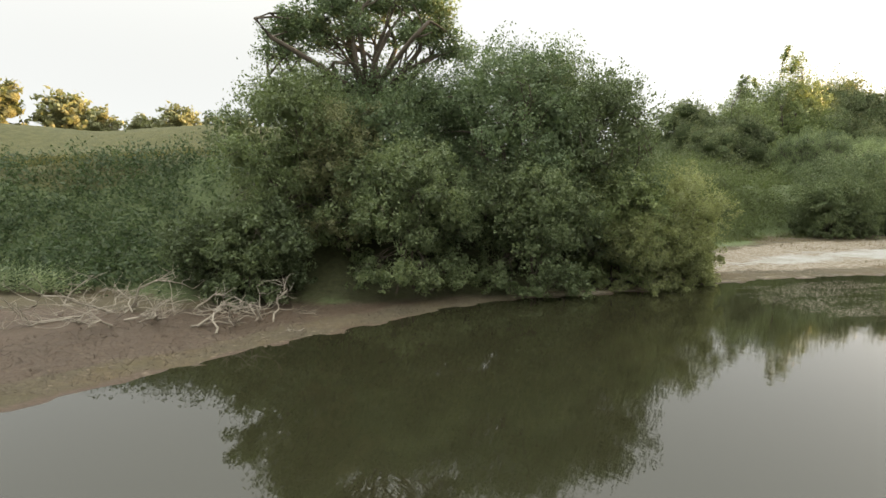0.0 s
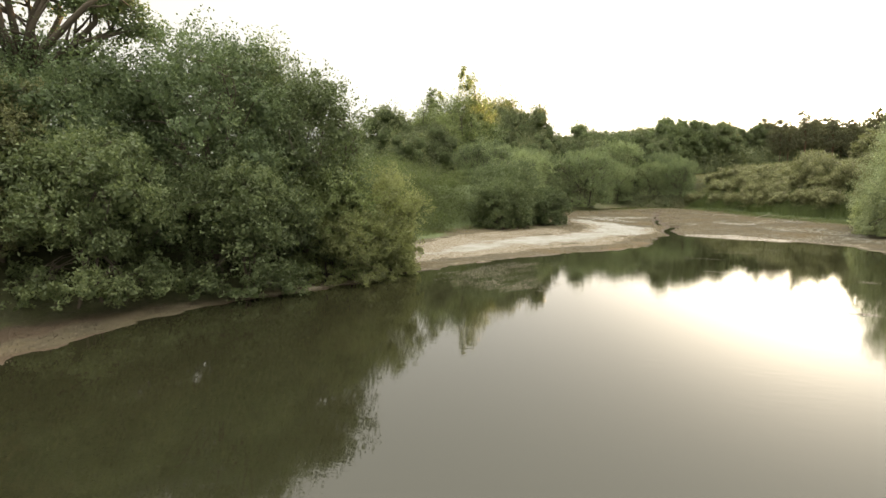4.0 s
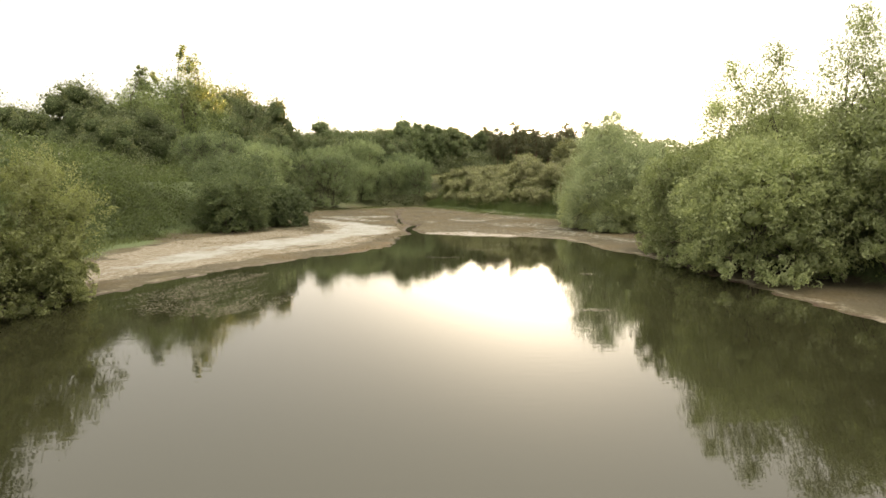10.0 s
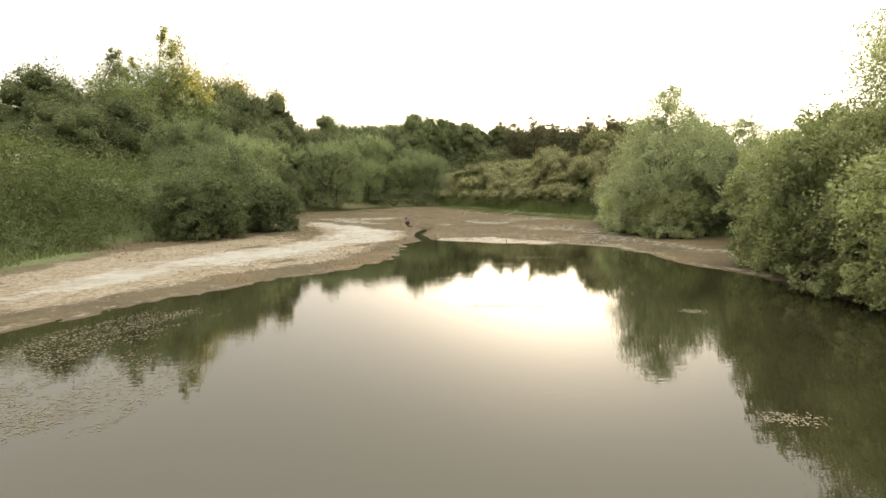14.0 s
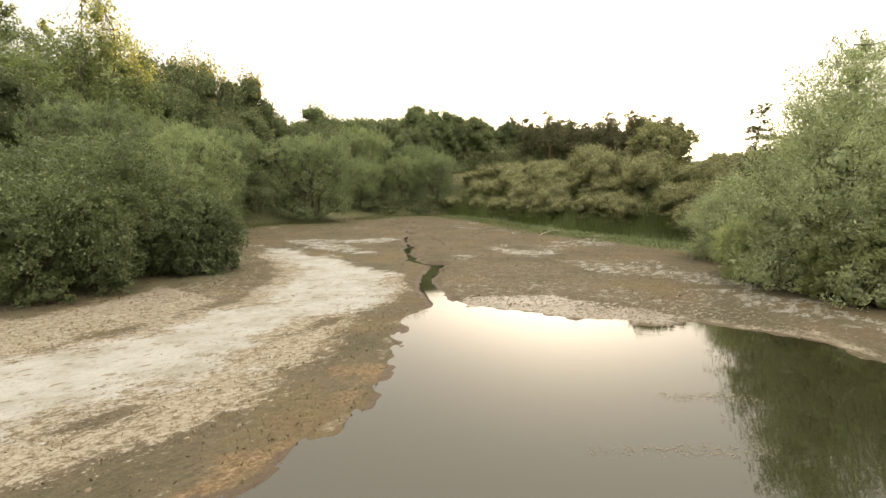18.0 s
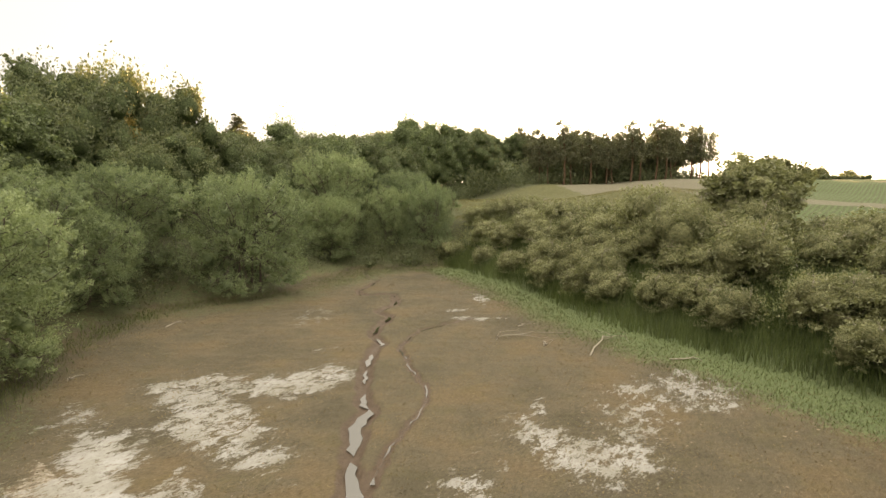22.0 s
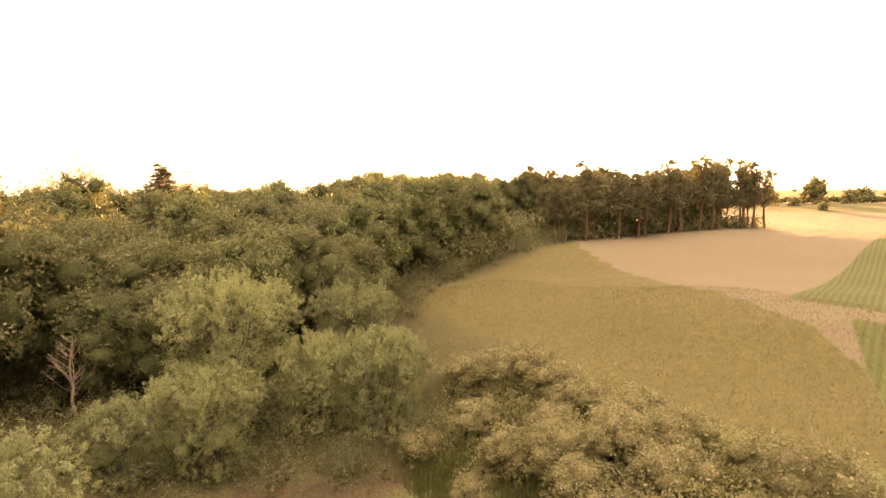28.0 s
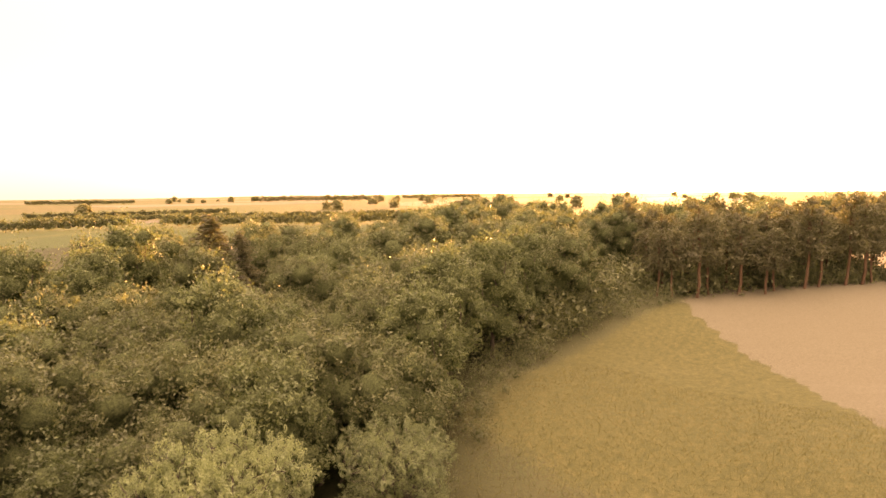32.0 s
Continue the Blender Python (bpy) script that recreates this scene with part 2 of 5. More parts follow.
def from_water(px, py):
    """Distance outside the pond's ragged waterline; negative in the water."""
    return signed(px, py, WATER) + 0.32 * wavy(px, py, 2.3, 1.5) + 0.22 * wavy(px, py, 0.8, 2.5)


# heights of the land round the basin: x, y, z
HILLS = [(-45, 35, 7.5), (-22, 45, 9.4), (-30, 82, 16.2), (-62, 70, 15.6), (-95, 60, 15), (8, 52, 7), (30, 75, 9.0), (44, 84, 6.5), (62, 105, 6), (90, 130, 6.5), (125, 128, 4.5),
         (150, 105, 7.5), (178, 84, 13.3), (170, 125, 10.5), (225, 150, 15), (150, 62, 9), (118, 42, 7), (95, 20, 7), (70, 4, 6), (60, -25, 6),
         (20, -60, 7), (-60, -30, 7), (270, 97, 16.5)]


def land(px, py):
    """The height of the ground."""
    px, py = np.asarray(px, float), np.asarray(py, float)
    dw, db = from_water(px, py), signed(px, py, BASIN)
    top, weight = np.zeros(px.shape), np.zeros(px.shape)
    for hx, hy, hz in HILLS:
        w = 1.0 / (((px - hx) ** 2 + (py - hy) ** 2) + 60.0) ** 1.6
        top, weight = top + w * hz, weight + w
    far = ease(150, 420, np.hypot(px - 100, py - 70))
    top = top / weight * (1 - far) + far * (17.0 + 2.0 * wavy(px, py, 420.0, 2.0))
    bed = np.where(dw < 0, np.maximum(-0.9, -0.02 + 0.09 * dw), np.minimum(0.75, 0.013 * dw + 0.05 * ease(0, 2, dw)))
    bed = bed + np.where(dw > 0.3, 0.05 * wavy(px, py, 1.6, 1.0) * ease(0.3, 3, dw) + 0.035 * wavy(px, py, 0.5, 3.0) * ease(0.3, 3, dw), 0)
    z = bed + ease(-0.5, 13.0, db) * (top - bed) + ease(2, 10, db) * 0.25 * wavy(px, py, 7.0, 4.0)
    z = z + 0.03 * wavy(px, py, 0.55, 6.0) * np.exp(-np.abs(dw) / 0.8)
    box = (px > 54) & (px < 122) & (py > 40) & (py < 114)
    if box.any():
        for line, margin, depth in ((STREAM, 0.3, 0.3), (BRANCH_STREAM, 0.18, 0.18), (SPUR, 0.2, 0.28)):
            d, s = path_distance(px[box], py[box], line)
            half = np.interp(s, np.linspace(0, 1, len(line)), [q[2] for q in line]) + margin
            cut = depth * (1 - ease(half * 0.4, half * 1.7, d))
            z[box] -= np.where((db[box] < 3) & (dw[box] > 0), np.minimum(cut, np.maximum(z[box] + 0.05, 0)), 0)
    return z


def height(x, y):
    return float(land(np.array([x]), np.array([y]))[0])


def axis(lo, hi, step, reach, grow=1.1):
    inner = list(np.arange(lo, hi + step * 0.5, step))
    up, s = [hi], step
    while up[-1] < reach:
        s *= grow
        up.append(up[-1] + s)
    down, s = [lo], step
    while down[-1] > -reach:
        s *= 1.12
        down.append(down[-1] - s)
    return np.array(down[:0:-1] + inner + up[1:])


gx = np.concatenate([a[m] for a, m in ((a, (a < 54) | (a > 120)) for a in (axis(-24, 130, 0.46, 3500, 1.04),))] + [np.arange(54, 99, 0.21), np.arange(99, 120.1, 0.3)])
gy = np.concatenate([a[m] for a, m in ((a, (a < 38) | (a > 108)) for a in (axis(10, 114, 0.46, 3500, 1.06),))] + [np.arange(38, 84, 0.21), np.arange(84, 108.1, 0.3)])
gx.sort(), gy.sort()
GX, GY = np.meshgrid(gx, gy)
px, py = GX.ravel(), GY.ravel()
pz = land(px, py)


def mesh_from(name, verts, faces_n, loops, mat, smooth=False):
    """A mesh from arrays: places, corners a face, and the corners' places in order."""
    me = bpy.data.meshes.new(name)
    me.vertices.add(len(verts))
    me.vertices.foreach_set("co", np.asarray(verts, np.float32).ravel())
    me.loops.add(len(loops))
    me.loops.foreach_set("vertex_index", np.asarray(loops, np.int32))
    n = len(loops) // faces_n
    me.polygons.add(n)
    me.polygons.foreach_set("loop_start", np.arange(n, dtype=np.int32) * faces_n)
    me.polygons.foreach_set("loop_total", np.full(n, faces_n, np.int32))
    if smooth:
        me.polygons.foreach_set("use_smooth", np.ones(n, bool))
    me.update()
    me.validate()
    if mat:
        me.materials.append(mat)
    return me


nx, ny = len(gx), len(gy)
ii = (np.arange(ny - 1)[:, None] * nx + np.arange(nx - 1)[None]).ravel()
quads = np.stack([ii, ii + 1, ii + nx + 1, ii + nx], 1)

# what covers the ground: amounts between 0 and 1 at each vertex
dw, db = from_water(px, py), signed(px, py, BASIN)
n_big, n_mid = wavy(px, py, 9.0, 7.0), wavy(px, py, 2.6, 8.0)


def blob(line, width, soft=2.0):
    d, _ = path_distance(px, py, line)
    return 1 - ease(width - soft, width + soft, d + 0.9 * n_big + 0.8 * n_mid)


MAIN_CRUST = [(26, 44.5), (35, 47.2), (40.4, 47.6), (45, 47), (49, 49.8), (54, 51.4), (58, 51.6), (62, 54), (66.5, 59), (67, 63), (68, 68), (69, 72), (70.3, 77), (68.2, 78.4),
              (64.6, 70.7), (62.2, 66), (59.2, 62), (55.5, 58), (51, 56.2), (46, 55), (41, 53.3), (36.5, 52.8), (28, 49), (22, 43)]
n_fine = wavy(px, py, 0.9, 11.0)


def plate(poly, soft=1.4, rough=1.0):
    """How far a place lies within an outline with an uneven edge."""
    return 1 - ease(-soft, soft, signed(px, py, poly) + rough * n_mid + 0.4 * n_fine)


crust = np.maximum.reduce([
    1.2 * plate(MAIN_CRUST, 2.4, 1.5),
    0.8 * plate([(74, 84), (77, 82.4), (81, 78.4), (85.7, 76.6), (82.8, 73.6), (78.4, 73.6), (76.6, 76.2), (75.4, 72.4), (74, 68), (72, 67), (71, 72), (71, 76)]),
    0.55 * plate([(69.4, 85), (71, 80), (70.4, 77.5), (67.5, 80)], 1.0), 0.6 * plate([(70.6, 69), (69, 67.4), (68.2, 70.5), (70.4, 72)], 0.6),
    0.78 * plate([(84.5, 62.6), (88, 62), (84.4, 58.2), (88, 55.6), (86, 53.6), (81.4, 54), (80.4, 56.6), (83, 60)]),
    0.62 * plate([(86, 58), (94.6, 59.4), (99.4, 56.8), (98, 52.2), (94, 51.6), (92, 55), (86, 54)]), 0.62 * plate([(76.8, 61.6), (79.8, 59), (76.8, 57), (75, 59)], 0.6),
    0.62 * plate([(80.5, 52.6), (78.6, 49.8), (77, 47.6), (76.4, 46), (76.8, 43), (77, 38.6), (74, 33), (79, 33), (82, 39), (81.4, 44), (80.6, 48), (82, 51)], 0.9),
    0.5 * plate([(81, 50.6), (84.4, 48), (86.9, 46.2), (85.2, 43.2), (82.4, 40.6), (79, 38), (79, 48)], 1.2),
    0.6 * plate([(58, 17.5), (64, 22), (68, 28), (70, 34), (74, 37.5), (78, 36), (72, 27), (66, 20)], 1.4),
    0.8 * blob([(111.8, 85), (112, 83.4), (107, 79)], 0.55, 0.6), 0.78 * blob([(106, 79.5), (103.5, 80.6)], 0.3, 0.5), 0.75 * blob([(101, 78.4), (102.6, 76.4), (104, 74.4)], 0.7, 0.7),
    0.7 * blob([(85.4, 81), (87.2, 80)], 0.5, 0.6), 0.45 * blob([(90, 88), (94, 91)], 1.2, 1.4), 0.4 * plate([(60, 49), (63, 52), (66, 52.6), (69, 48), (73, 43), (70, 38), (67, 38), (68, 43), (64, 48.6)], 0.9)])
crust *= ease(0.3, 1.4, dw) * (1 - ease(-1.5, 1.0, db))
# speckled pink-brown and tan strips beside the crust
pink = np.maximum(1.0 * plate([(34, 43.5), (43, 46.8), (48, 49.4), (56, 51.5), (60, 52), (56.5, 48.6), (51, 44.2), (47, 42)], 1.2), 0.6 * plate([(20, 37), (24, 42), (37, 45), (46, 47), (56, 52), (61, 53), (57, 48.6), (50, 42.5), (45, 40.8), (37, 40)], 1.0))
pink = np.maximum(pink, np.where(px > 52, 0.62, 0.95) * plate([(24, 49), (36, 53), (46, 55.4), (52, 57), (58, 62), (64, 71), (66, 78), (62, 76), (56, 68), (46, 63.5), (34, 60), (26, 54)], 1.6))
pink = np.maximum(pink, 0.55 * plate([(60, 47), (66, 54), (74, 58), (80, 52), (76, 44), (70, 36), (64, 41)], 2.0)) * ease(0.2, 0.9, dw)
pink = np.maximum(pink, 0.95 * plate([(14, 35.6), (22, 38.8), (30, 41.2), (38, 43.4), (40, 58), (28, 54), (18, 44)], 0.8) * ease(0.5, 1.4, dw) * (1 - ease(-0.5, 1, db)))
pink = np.maximum(pink, 0.9 * (1 - ease(0.6, 2.6, signed(px, py, MAIN_CRUST) + 0.8 * n_mid)) * (px < 66) * ease(0.2, 0.9, dw))
pink = pink * np.where((px < 60) & (py < 56), 0.35 + 0.65 * ease(1.8, 4.6, dw + 0.8 * n_mid), 1.0)
red = np.maximum(0.9 * plate([(41, 40), (46, 42), (50, 44.4), (51.5, 43.4), (47, 40.6)], 0.8), 0.55 * plate([(46, 45.6), (50, 49), (57, 51.6), (55, 48), (50, 45)], 1.4))
rim = ease(0.0, 0.5, dw) * (1 - ease(0.8, 2.6, dw + 0.5 * n_mid)) * (1 - 0.7 * np.clip(pink + red, 0, 1))
rim = rim * (1 - 0.6 * (1 - ease(0, 8, px)))
wet_shade = 1 - ease(0.0, 0.9, dw + 0.4 * n_mid)
for line, edge in ((STREAM, 0.42), (BRANCH_STREAM, 0.2), (SPUR, 0.3)):
    sd, ss = path_distance(px, py, line)
    half = np.interp(ss, np.linspace(0, 1, len(line)), [q[2] for q in line])
    wet_shade = np.maximum(wet_shade, 1 - ease(half + edge * 0.4, half + edge * 2.2, sd + 0.1 * n_fine))
    wet_shade = np.maximum(wet_shade, 0.42 * (1 - ease(half + edge * 2, half + edge * 5, sd + 0.3 * n_mid)))
fan = np.maximum(plate([(58.6, 47), (61.5, 48.6), (64, 48), (66, 45), (67, 41), (66, 37), (64, 36), (61, 42)], 1.4, 1.2), 0.6 * plate([(64, 37), (70, 40), (75, 38), (70, 33), (66, 30)], 1.5, 1.2)) * ease(-0.2, 0.3, dw)
# beach below the near trees: wet brown mud, darkened further for their shade
wet_shade = np.maximum(wet_shade, 0.95 * np.maximum(blob([(-38, 20), (-20, 22), (-11, 21.5), (-4, 26)], 6.5, 2.5), blob([(-3, 27), (6, 31.5), (14, 34.5)], 3.0, 1.5)) * ease(1.0, 2.8, dw + 0.6 * n_mid))
right_green = np.maximum(blob([(99, 46), (104, 56), (108, 68), (116, 79), (123, 88), (126, 97)], 4.8, 4.0), blob([(33, 63), (24, 54)], 1.8))
right_green = np.maximum(right_green, 0.42 * blob([(48, 64.5), (57, 68), (63, 77), (70, 92)], 1.8, 1.5))
right_green = np.maximum(right_green, 0.5 * blob([(80, 104), (94, 100), (106, 102), (118, 106)], 4.0, 3.0))
green = np.maximum(right_green * (1 - ease(0.5, 3, db)), ease(-1.0, 1.5, db + 0.8 * n_mid) * (1 - 0.4 * ease(58, 66, px) * ease(78, 90, py)))
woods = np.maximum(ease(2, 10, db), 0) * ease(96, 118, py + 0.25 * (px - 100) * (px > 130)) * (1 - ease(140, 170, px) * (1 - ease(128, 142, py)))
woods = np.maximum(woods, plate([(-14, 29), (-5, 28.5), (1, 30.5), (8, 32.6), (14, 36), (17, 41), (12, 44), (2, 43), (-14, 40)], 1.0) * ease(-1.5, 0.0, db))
field_d = ease(133, 141, px + 0.15 * (py - 90) + 1.5 * n_mid) * (1 - woods)
west_field = ease(42, 47, py - 0.12 * px) * (1 - ease(-9, -3, px + 0.12 * (py - 45)))
stubble = field_d * (1 - ease(0, 2, 70 + 0.2 * (px - 165) - py) * (1 - ease(168, 172, px))) * ease(0, 4, np.where(py > 88, (px - 178) - (py - 88) * 0.95, (px - 178) + (88 - py) * 0.9) + 1.5 * n_mid)
crop = field_d * ease(0, 2.5, (80.5 - (px - 181) * 0.085) - py) * ease(0, 2.5, px - 180 - 0.1 * (80 - py)) * (1 - ease(330, 340, px))
crop = np.maximum(crop, field_d * ease(0, 2.5, 71 + 0.2 * (px - 165) - py) * ease(0, 2, px - 150) * (1 - ease(0, 2.5, px - 173 - 0.1 * (80 - py))))
far_r = np.hypot(px - 100, py - 70)
patch = np.sin(px / 190.0 + 1.2 * np.sin(py / 260.0)) * np.sin(py / 120.0 + 0.8 * np.sin(px / 330.0))
far_w = ease(300, 340, far_r)
crop = np.maximum(crop * (1 - far_w), far_w * ease(0.15, 0.25, patch))
stubble = stubble * (1 - far_w) + far_w * (1 - ease(-0.3, -0.2, patch))
straw = np.clip(np.maximum(field_d, np.clip(west_field, 0, 1)), 0, 1) * (1 - stubble) * (1 - crop)
north = far_w * (px < 360) * (py > 300) * (py < 540)
crop, stubble = np.maximum(crop, north), stubble * (1 - north)
straw = np.maximum(straw, far_w * (1 - stubble) * (1 - crop))

ground_me = mesh_from("ground", np.stack([px, py, pz], 1), 4, quads.ravel(), None, True)
for attr, values in (("mud_cover", (crust, wet_shade, np.maximum(rim, 0), green)), ("bed_cover", (pink, red, fan, 0 * fan)), ("land_cover", (woods, straw, stubble, crop))):
    layer = ground_me.color_attributes.new(attr, "FLOAT_COLOR", "POINT")
    layer.data.foreach_set("color", np.stack(values, 1).astype(np.float32).ravel())


def ground_material():
    m, nodes, links, out = material("ground_surface")
    geo = nodes.new("ShaderNodeNewGeometry")
    pos = geo.outputs["Position"]

    def cover(attr):
        a = nodes.new("ShaderNodeAttribute")
        a.attribute_name = attr
        sep = nodes.new("ShaderNodeSeparateColor")
        links.new(a.outputs["Color"], sep.inputs[0])
        return (*sep.outputs[:3], a.outputs["Alpha"])

    crust_a, wet_shade_a, rim_a, green_a = cover("mud_cover")
    pink_a, red_a, fan_a, _ = cover("bed_cover")
    woods_a, straw_a, stub_a, crop_a = cover("land_cover")
    fine = noise_node(nodes, links, pos, 3.2, 8, 0.7)
    wide = noise_node(nodes, links, pos, 0.45, 5, 0.6)
    middle = noise_node(nodes, links, pos, 1.1, 8, 0.72)

    def edged(amount, grain, low=0.42, high=0.58):
        """Breaks up the edge of a cover with noise."""
        v = calc(nodes, links, "ADD", calc(nodes, links, "MULTIPLY", amount, 1.0), calc(nodes, links, "SUBTRACT", grain, 0.5))
        r = nodes.new("ShaderNodeMapRange")
        r.interpolation_type = "SMOOTHSTEP"
        r.inputs[1].default_value, r.inputs[2].default_value = low, high
        links.new(v, r.inputs[0])
        return r.outputs[0]

    # crumbs and short dry weeds: three sizes of fleck
    stretch = nodes.new("ShaderNodeMapping")
    stretch.inputs["Scale"].default_value = (1.0, 1.9, 1.0)
    stretch.inputs["Rotation"].default_value = (0, 0, 0.9)
    links.new(pos, stretch.inputs["Vector"])
    streak = nodes.new("ShaderNodeMapping")
    streak.inputs["Scale"].default_value = (1.0, 1.9, 1.0)
    streak.inputs["Rotation"].default_value = (0, 0, 0.65)
    links.new(pos, streak.inputs["Vector"])
    streak_vector = streak.outputs[0]
    fleck = noise_node(nodes, links, stretch.outputs[0], 3.3, 7, 0.78)
    crumb = noise_node(nodes, links, pos, 12.0, 4, 0.7)
    grit = calc(nodes, links, "ADD", calc(nodes, links, "MULTIPLY", fleck, 0.6), calc(nodes, links, "MULTIPLY", crumb, 0.4))
    mud = ramp(nodes, links, grit, [(0.36, (0.052, 0.042, 0.027)), (0.46, (0.077, 0.064, 0.042)), (0.54, (0.098, 0.083, 0.055)), (0.66, (0.138, 0.121, 0.085))])
    algae = ramp(nodes, links, grit, [(0.36, (0.052, 0.044, 0.024)), (0.5, (0.085, 0.073, 0.042)), (0.66, (0.127, 0.109, 0.067))])
    col = mix(nodes, links, edged(wide, fine, 0.45, 0.75), mud, algae)
    tone = ramp(nodes, links, noise_node(nodes, links, pos, 0.16, 5, 0.65), [(0.36, (0.66, 0.66, 0.62)), (0.5, (0.88, 0.86, 0.82)), (0.64, (1.06, 0.94, 0.80))])
    col = mix(nodes, links, 1.0, col, tone, "MULTIPLY")
    rust = ramp(nodes, links, grit, [(0.38, (0.049, 0.032, 0.017)), (0.5, (0.129, 0.084, 0.046)), (0.63, (0.230, 0.176, 0.116))])
    col = mix(nodes, links, edged(calc(nodes, links, "MULTIPLY", red_a, 0.8), middle, 0.35, 0.75), col, rust)
    dry = ramp(nodes, links, grit, [(0.37, (0.098, 0.077, 0.050)), (0.46, (0.176, 0.150, 0.112)), (0.54, (0.245, 0.219, 0.178)), (0.66, (0.320, 0.300, 0.262))])
    col = mix(nodes, links, edged(calc(nodes, links, "MULTIPLY", rim_a, 0.5), middle, 0.4, 0.62), col, dry)
    flaky = noise_node(nodes, links, streak_vector, 2.2, 6, 0.7)
    patchy = calc(nodes, links, "ADD", calc(nodes, links, "MULTIPLY", flaky, 1.5), calc(nodes, links, "SUBTRACT", calc(nodes, links, "MULTIPLY", grit, 1.6), 1.0))
    under = ramp(nodes, links, grit, [(0.38, (0.063, 0.044, 0.027)), (0.5, (0.140, 0.109, 0.075)), (0.63, (0.223, 0.188, 0.139))])
    col = mix(nodes, links, edged(calc(nodes, links, "MULTIPLY", pink_a, 0.8), middle, 0.45, 0.8), col, under)
    col = mix(nodes, links, edged(calc(nodes, links, "MULTIPLY", pink_a, 0.62), patchy, 0.5, 0.68), col, dry)
    white = ramp(nodes, links, grit, [(0.30, (0.15, 0.13, 0.10)), (0.38, (0.235, 0.230, 0.215)), (0.5, (0.285, 0.285, 0.272)), (0.66, (0.335, 0.337, 0.326))])
    torn = noise_node(nodes, links, streak.outputs[0], 0.85, 8, 0.72)
    edge_noise = calc(nodes, links, "ADD", calc(nodes, links, "MULTIPLY", torn, 3.0), calc(nodes, links, "MULTIPLY", calc(nodes, links, "SUBTRACT", grit, 0.9), 2.6))
    holes = noise_node(nodes, links, streak.outputs[0], 1.5, 5, 0.65)
    thin = nodes.new("ShaderNodeMapRange")
    thin.interpolation_type = "SMOOTHSTEP"
    thin.inputs[1].default_value, thin.inputs[2].default_value = 0.57, 0.66
    links.new(holes, thin.inputs[0])
    white = mix(nodes, links, calc(nodes, links, "MULTIPLY", thin.outputs[0], 0.8), white, under)
    stain = ramp(nodes, links, noise_node(nodes, links, pos, 0.5, 5, 0.6), [(0.38, (0.78, 0.76, 0.70)), (0.6, (1.0, 1.0, 1.0))])
    white = mix(nodes, links, 1.0, white, stain, "MULTIPLY")
    thick = calc(nodes, links, "ADD", 0.4, calc(nodes, links, "MULTIPLY", crust_a, 0.55), True)
    col = mix(nodes, links, calc(nodes, links, "MULTIPLY", edged(crust_a, edge_noise, 0.50, 0.76), thick), col, white)
    # colour of wet mud; on the near beach it also carries painted tree shade
    dark = ramp(nodes, links, grit, [(0.32, (0.030, 0.019, 0.011)), (0.5, (0.062, 0.041, 0.026)), (0.7, (0.105, 0.074, 0.048))])
    wet_shade_f = edged(calc(nodes, links, "MULTIPLY", wet_shade_a, 0.8), middle, 0.45, 0.7)
    col = mix(nodes, links, wet_shade_f, col, dark)
    fan_f = edged(calc(nodes, links, "MULTIPLY", fan_a, 0.62), patchy, 0.45, 0.62)
    col = mix(nodes, links, calc(nodes, links, "MULTIPLY", fan_f, 0.6), col, (0.085, 0.068, 0.047))
    turf = ramp(nodes, links, grit, [(0.38, (0.041, 0.051, 0.019)), (0.5, (0.076, 0.104, 0.044)), (0.63, (0.135, 0.159, 0.075))])
    col = mix(nodes, links, edged(calc(nodes, links, "MULTIPLY", green_a, 0.9), patchy, 0.35, 0.85), col, turf)
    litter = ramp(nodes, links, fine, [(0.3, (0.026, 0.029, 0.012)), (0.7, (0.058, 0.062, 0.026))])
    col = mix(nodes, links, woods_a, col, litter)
    tuft = calc(nodes, links, "ADD", calc(nodes, links, "MULTIPLY", middle, 0.5), calc(nodes, links, "MULTIPLY", noise_node(nodes, links, pos, 5.0, 6, 0.75), 0.5))
    field = ramp(nodes, links, tuft, [(0.36, (0.038, 0.044, 0.016)), (0.5, (0.072, 0.073, 0.028)), (0.64, (0.118, 0.108, 0.046))])
    col = mix(nodes, links, edged(straw_a, fine), col, field)
    brown = ramp(nodes, links, fine, [(0.3, (0.084, 0.078, 0.050)), (0.55, (0.122, 0.113, 0.076)), (0.75, (0.165, 0.152, 0.106))])
    col = mix(nodes, links, edged(stub_a, fine), col, brown)
    rows = nodes.new("ShaderNodeTexWave")
    rows.wave_type, rows.bands_direction = "BANDS", "Y"
    rows.inputs["Scale"].default_value, rows.inputs["Distortion"].default_value = 0.35, 0.6
    links.new(pos, rows.inputs["Vector"])
    leafy = ramp(nodes, links, calc(nodes, links, "ADD", calc(nodes, links, "MULTIPLY", rows.outputs["Fac"], 0.22), calc(nodes, links, "MULTIPLY", fine, 0.6)),
                 [(0.3, (0.048, 0.058, 0.021)), (0.55, (0.062, 0.092, 0.031)), (0.8, (0.09, 0.13, 0.045))])
    col = mix(nodes, links, edged(crop_a, fine), col, leafy)

    p = nodes.new("ShaderNodeBsdfPrincipled")
    links.new(col, p.inputs["Base Color"])
    links.new(calc(nodes, links, "SUBTRACT", calc(nodes, links, "SUBTRACT", 0.92, calc(nodes, links, "MULTIPLY", wet_shade_f, 0.3)), calc(nodes, links, "MULTIPLY", fan_f, 0.58), True), p.inputs["Roughness"])
    links.new(calc(nodes, links, "ADD", 0.3, calc(nodes, links, "MULTIPLY", fan_f, 0.5)), p.inputs["Specular IOR Level"])
    b = nodes.new("ShaderNodeBump")
    b.inputs["Distance"].default_value = 0.14
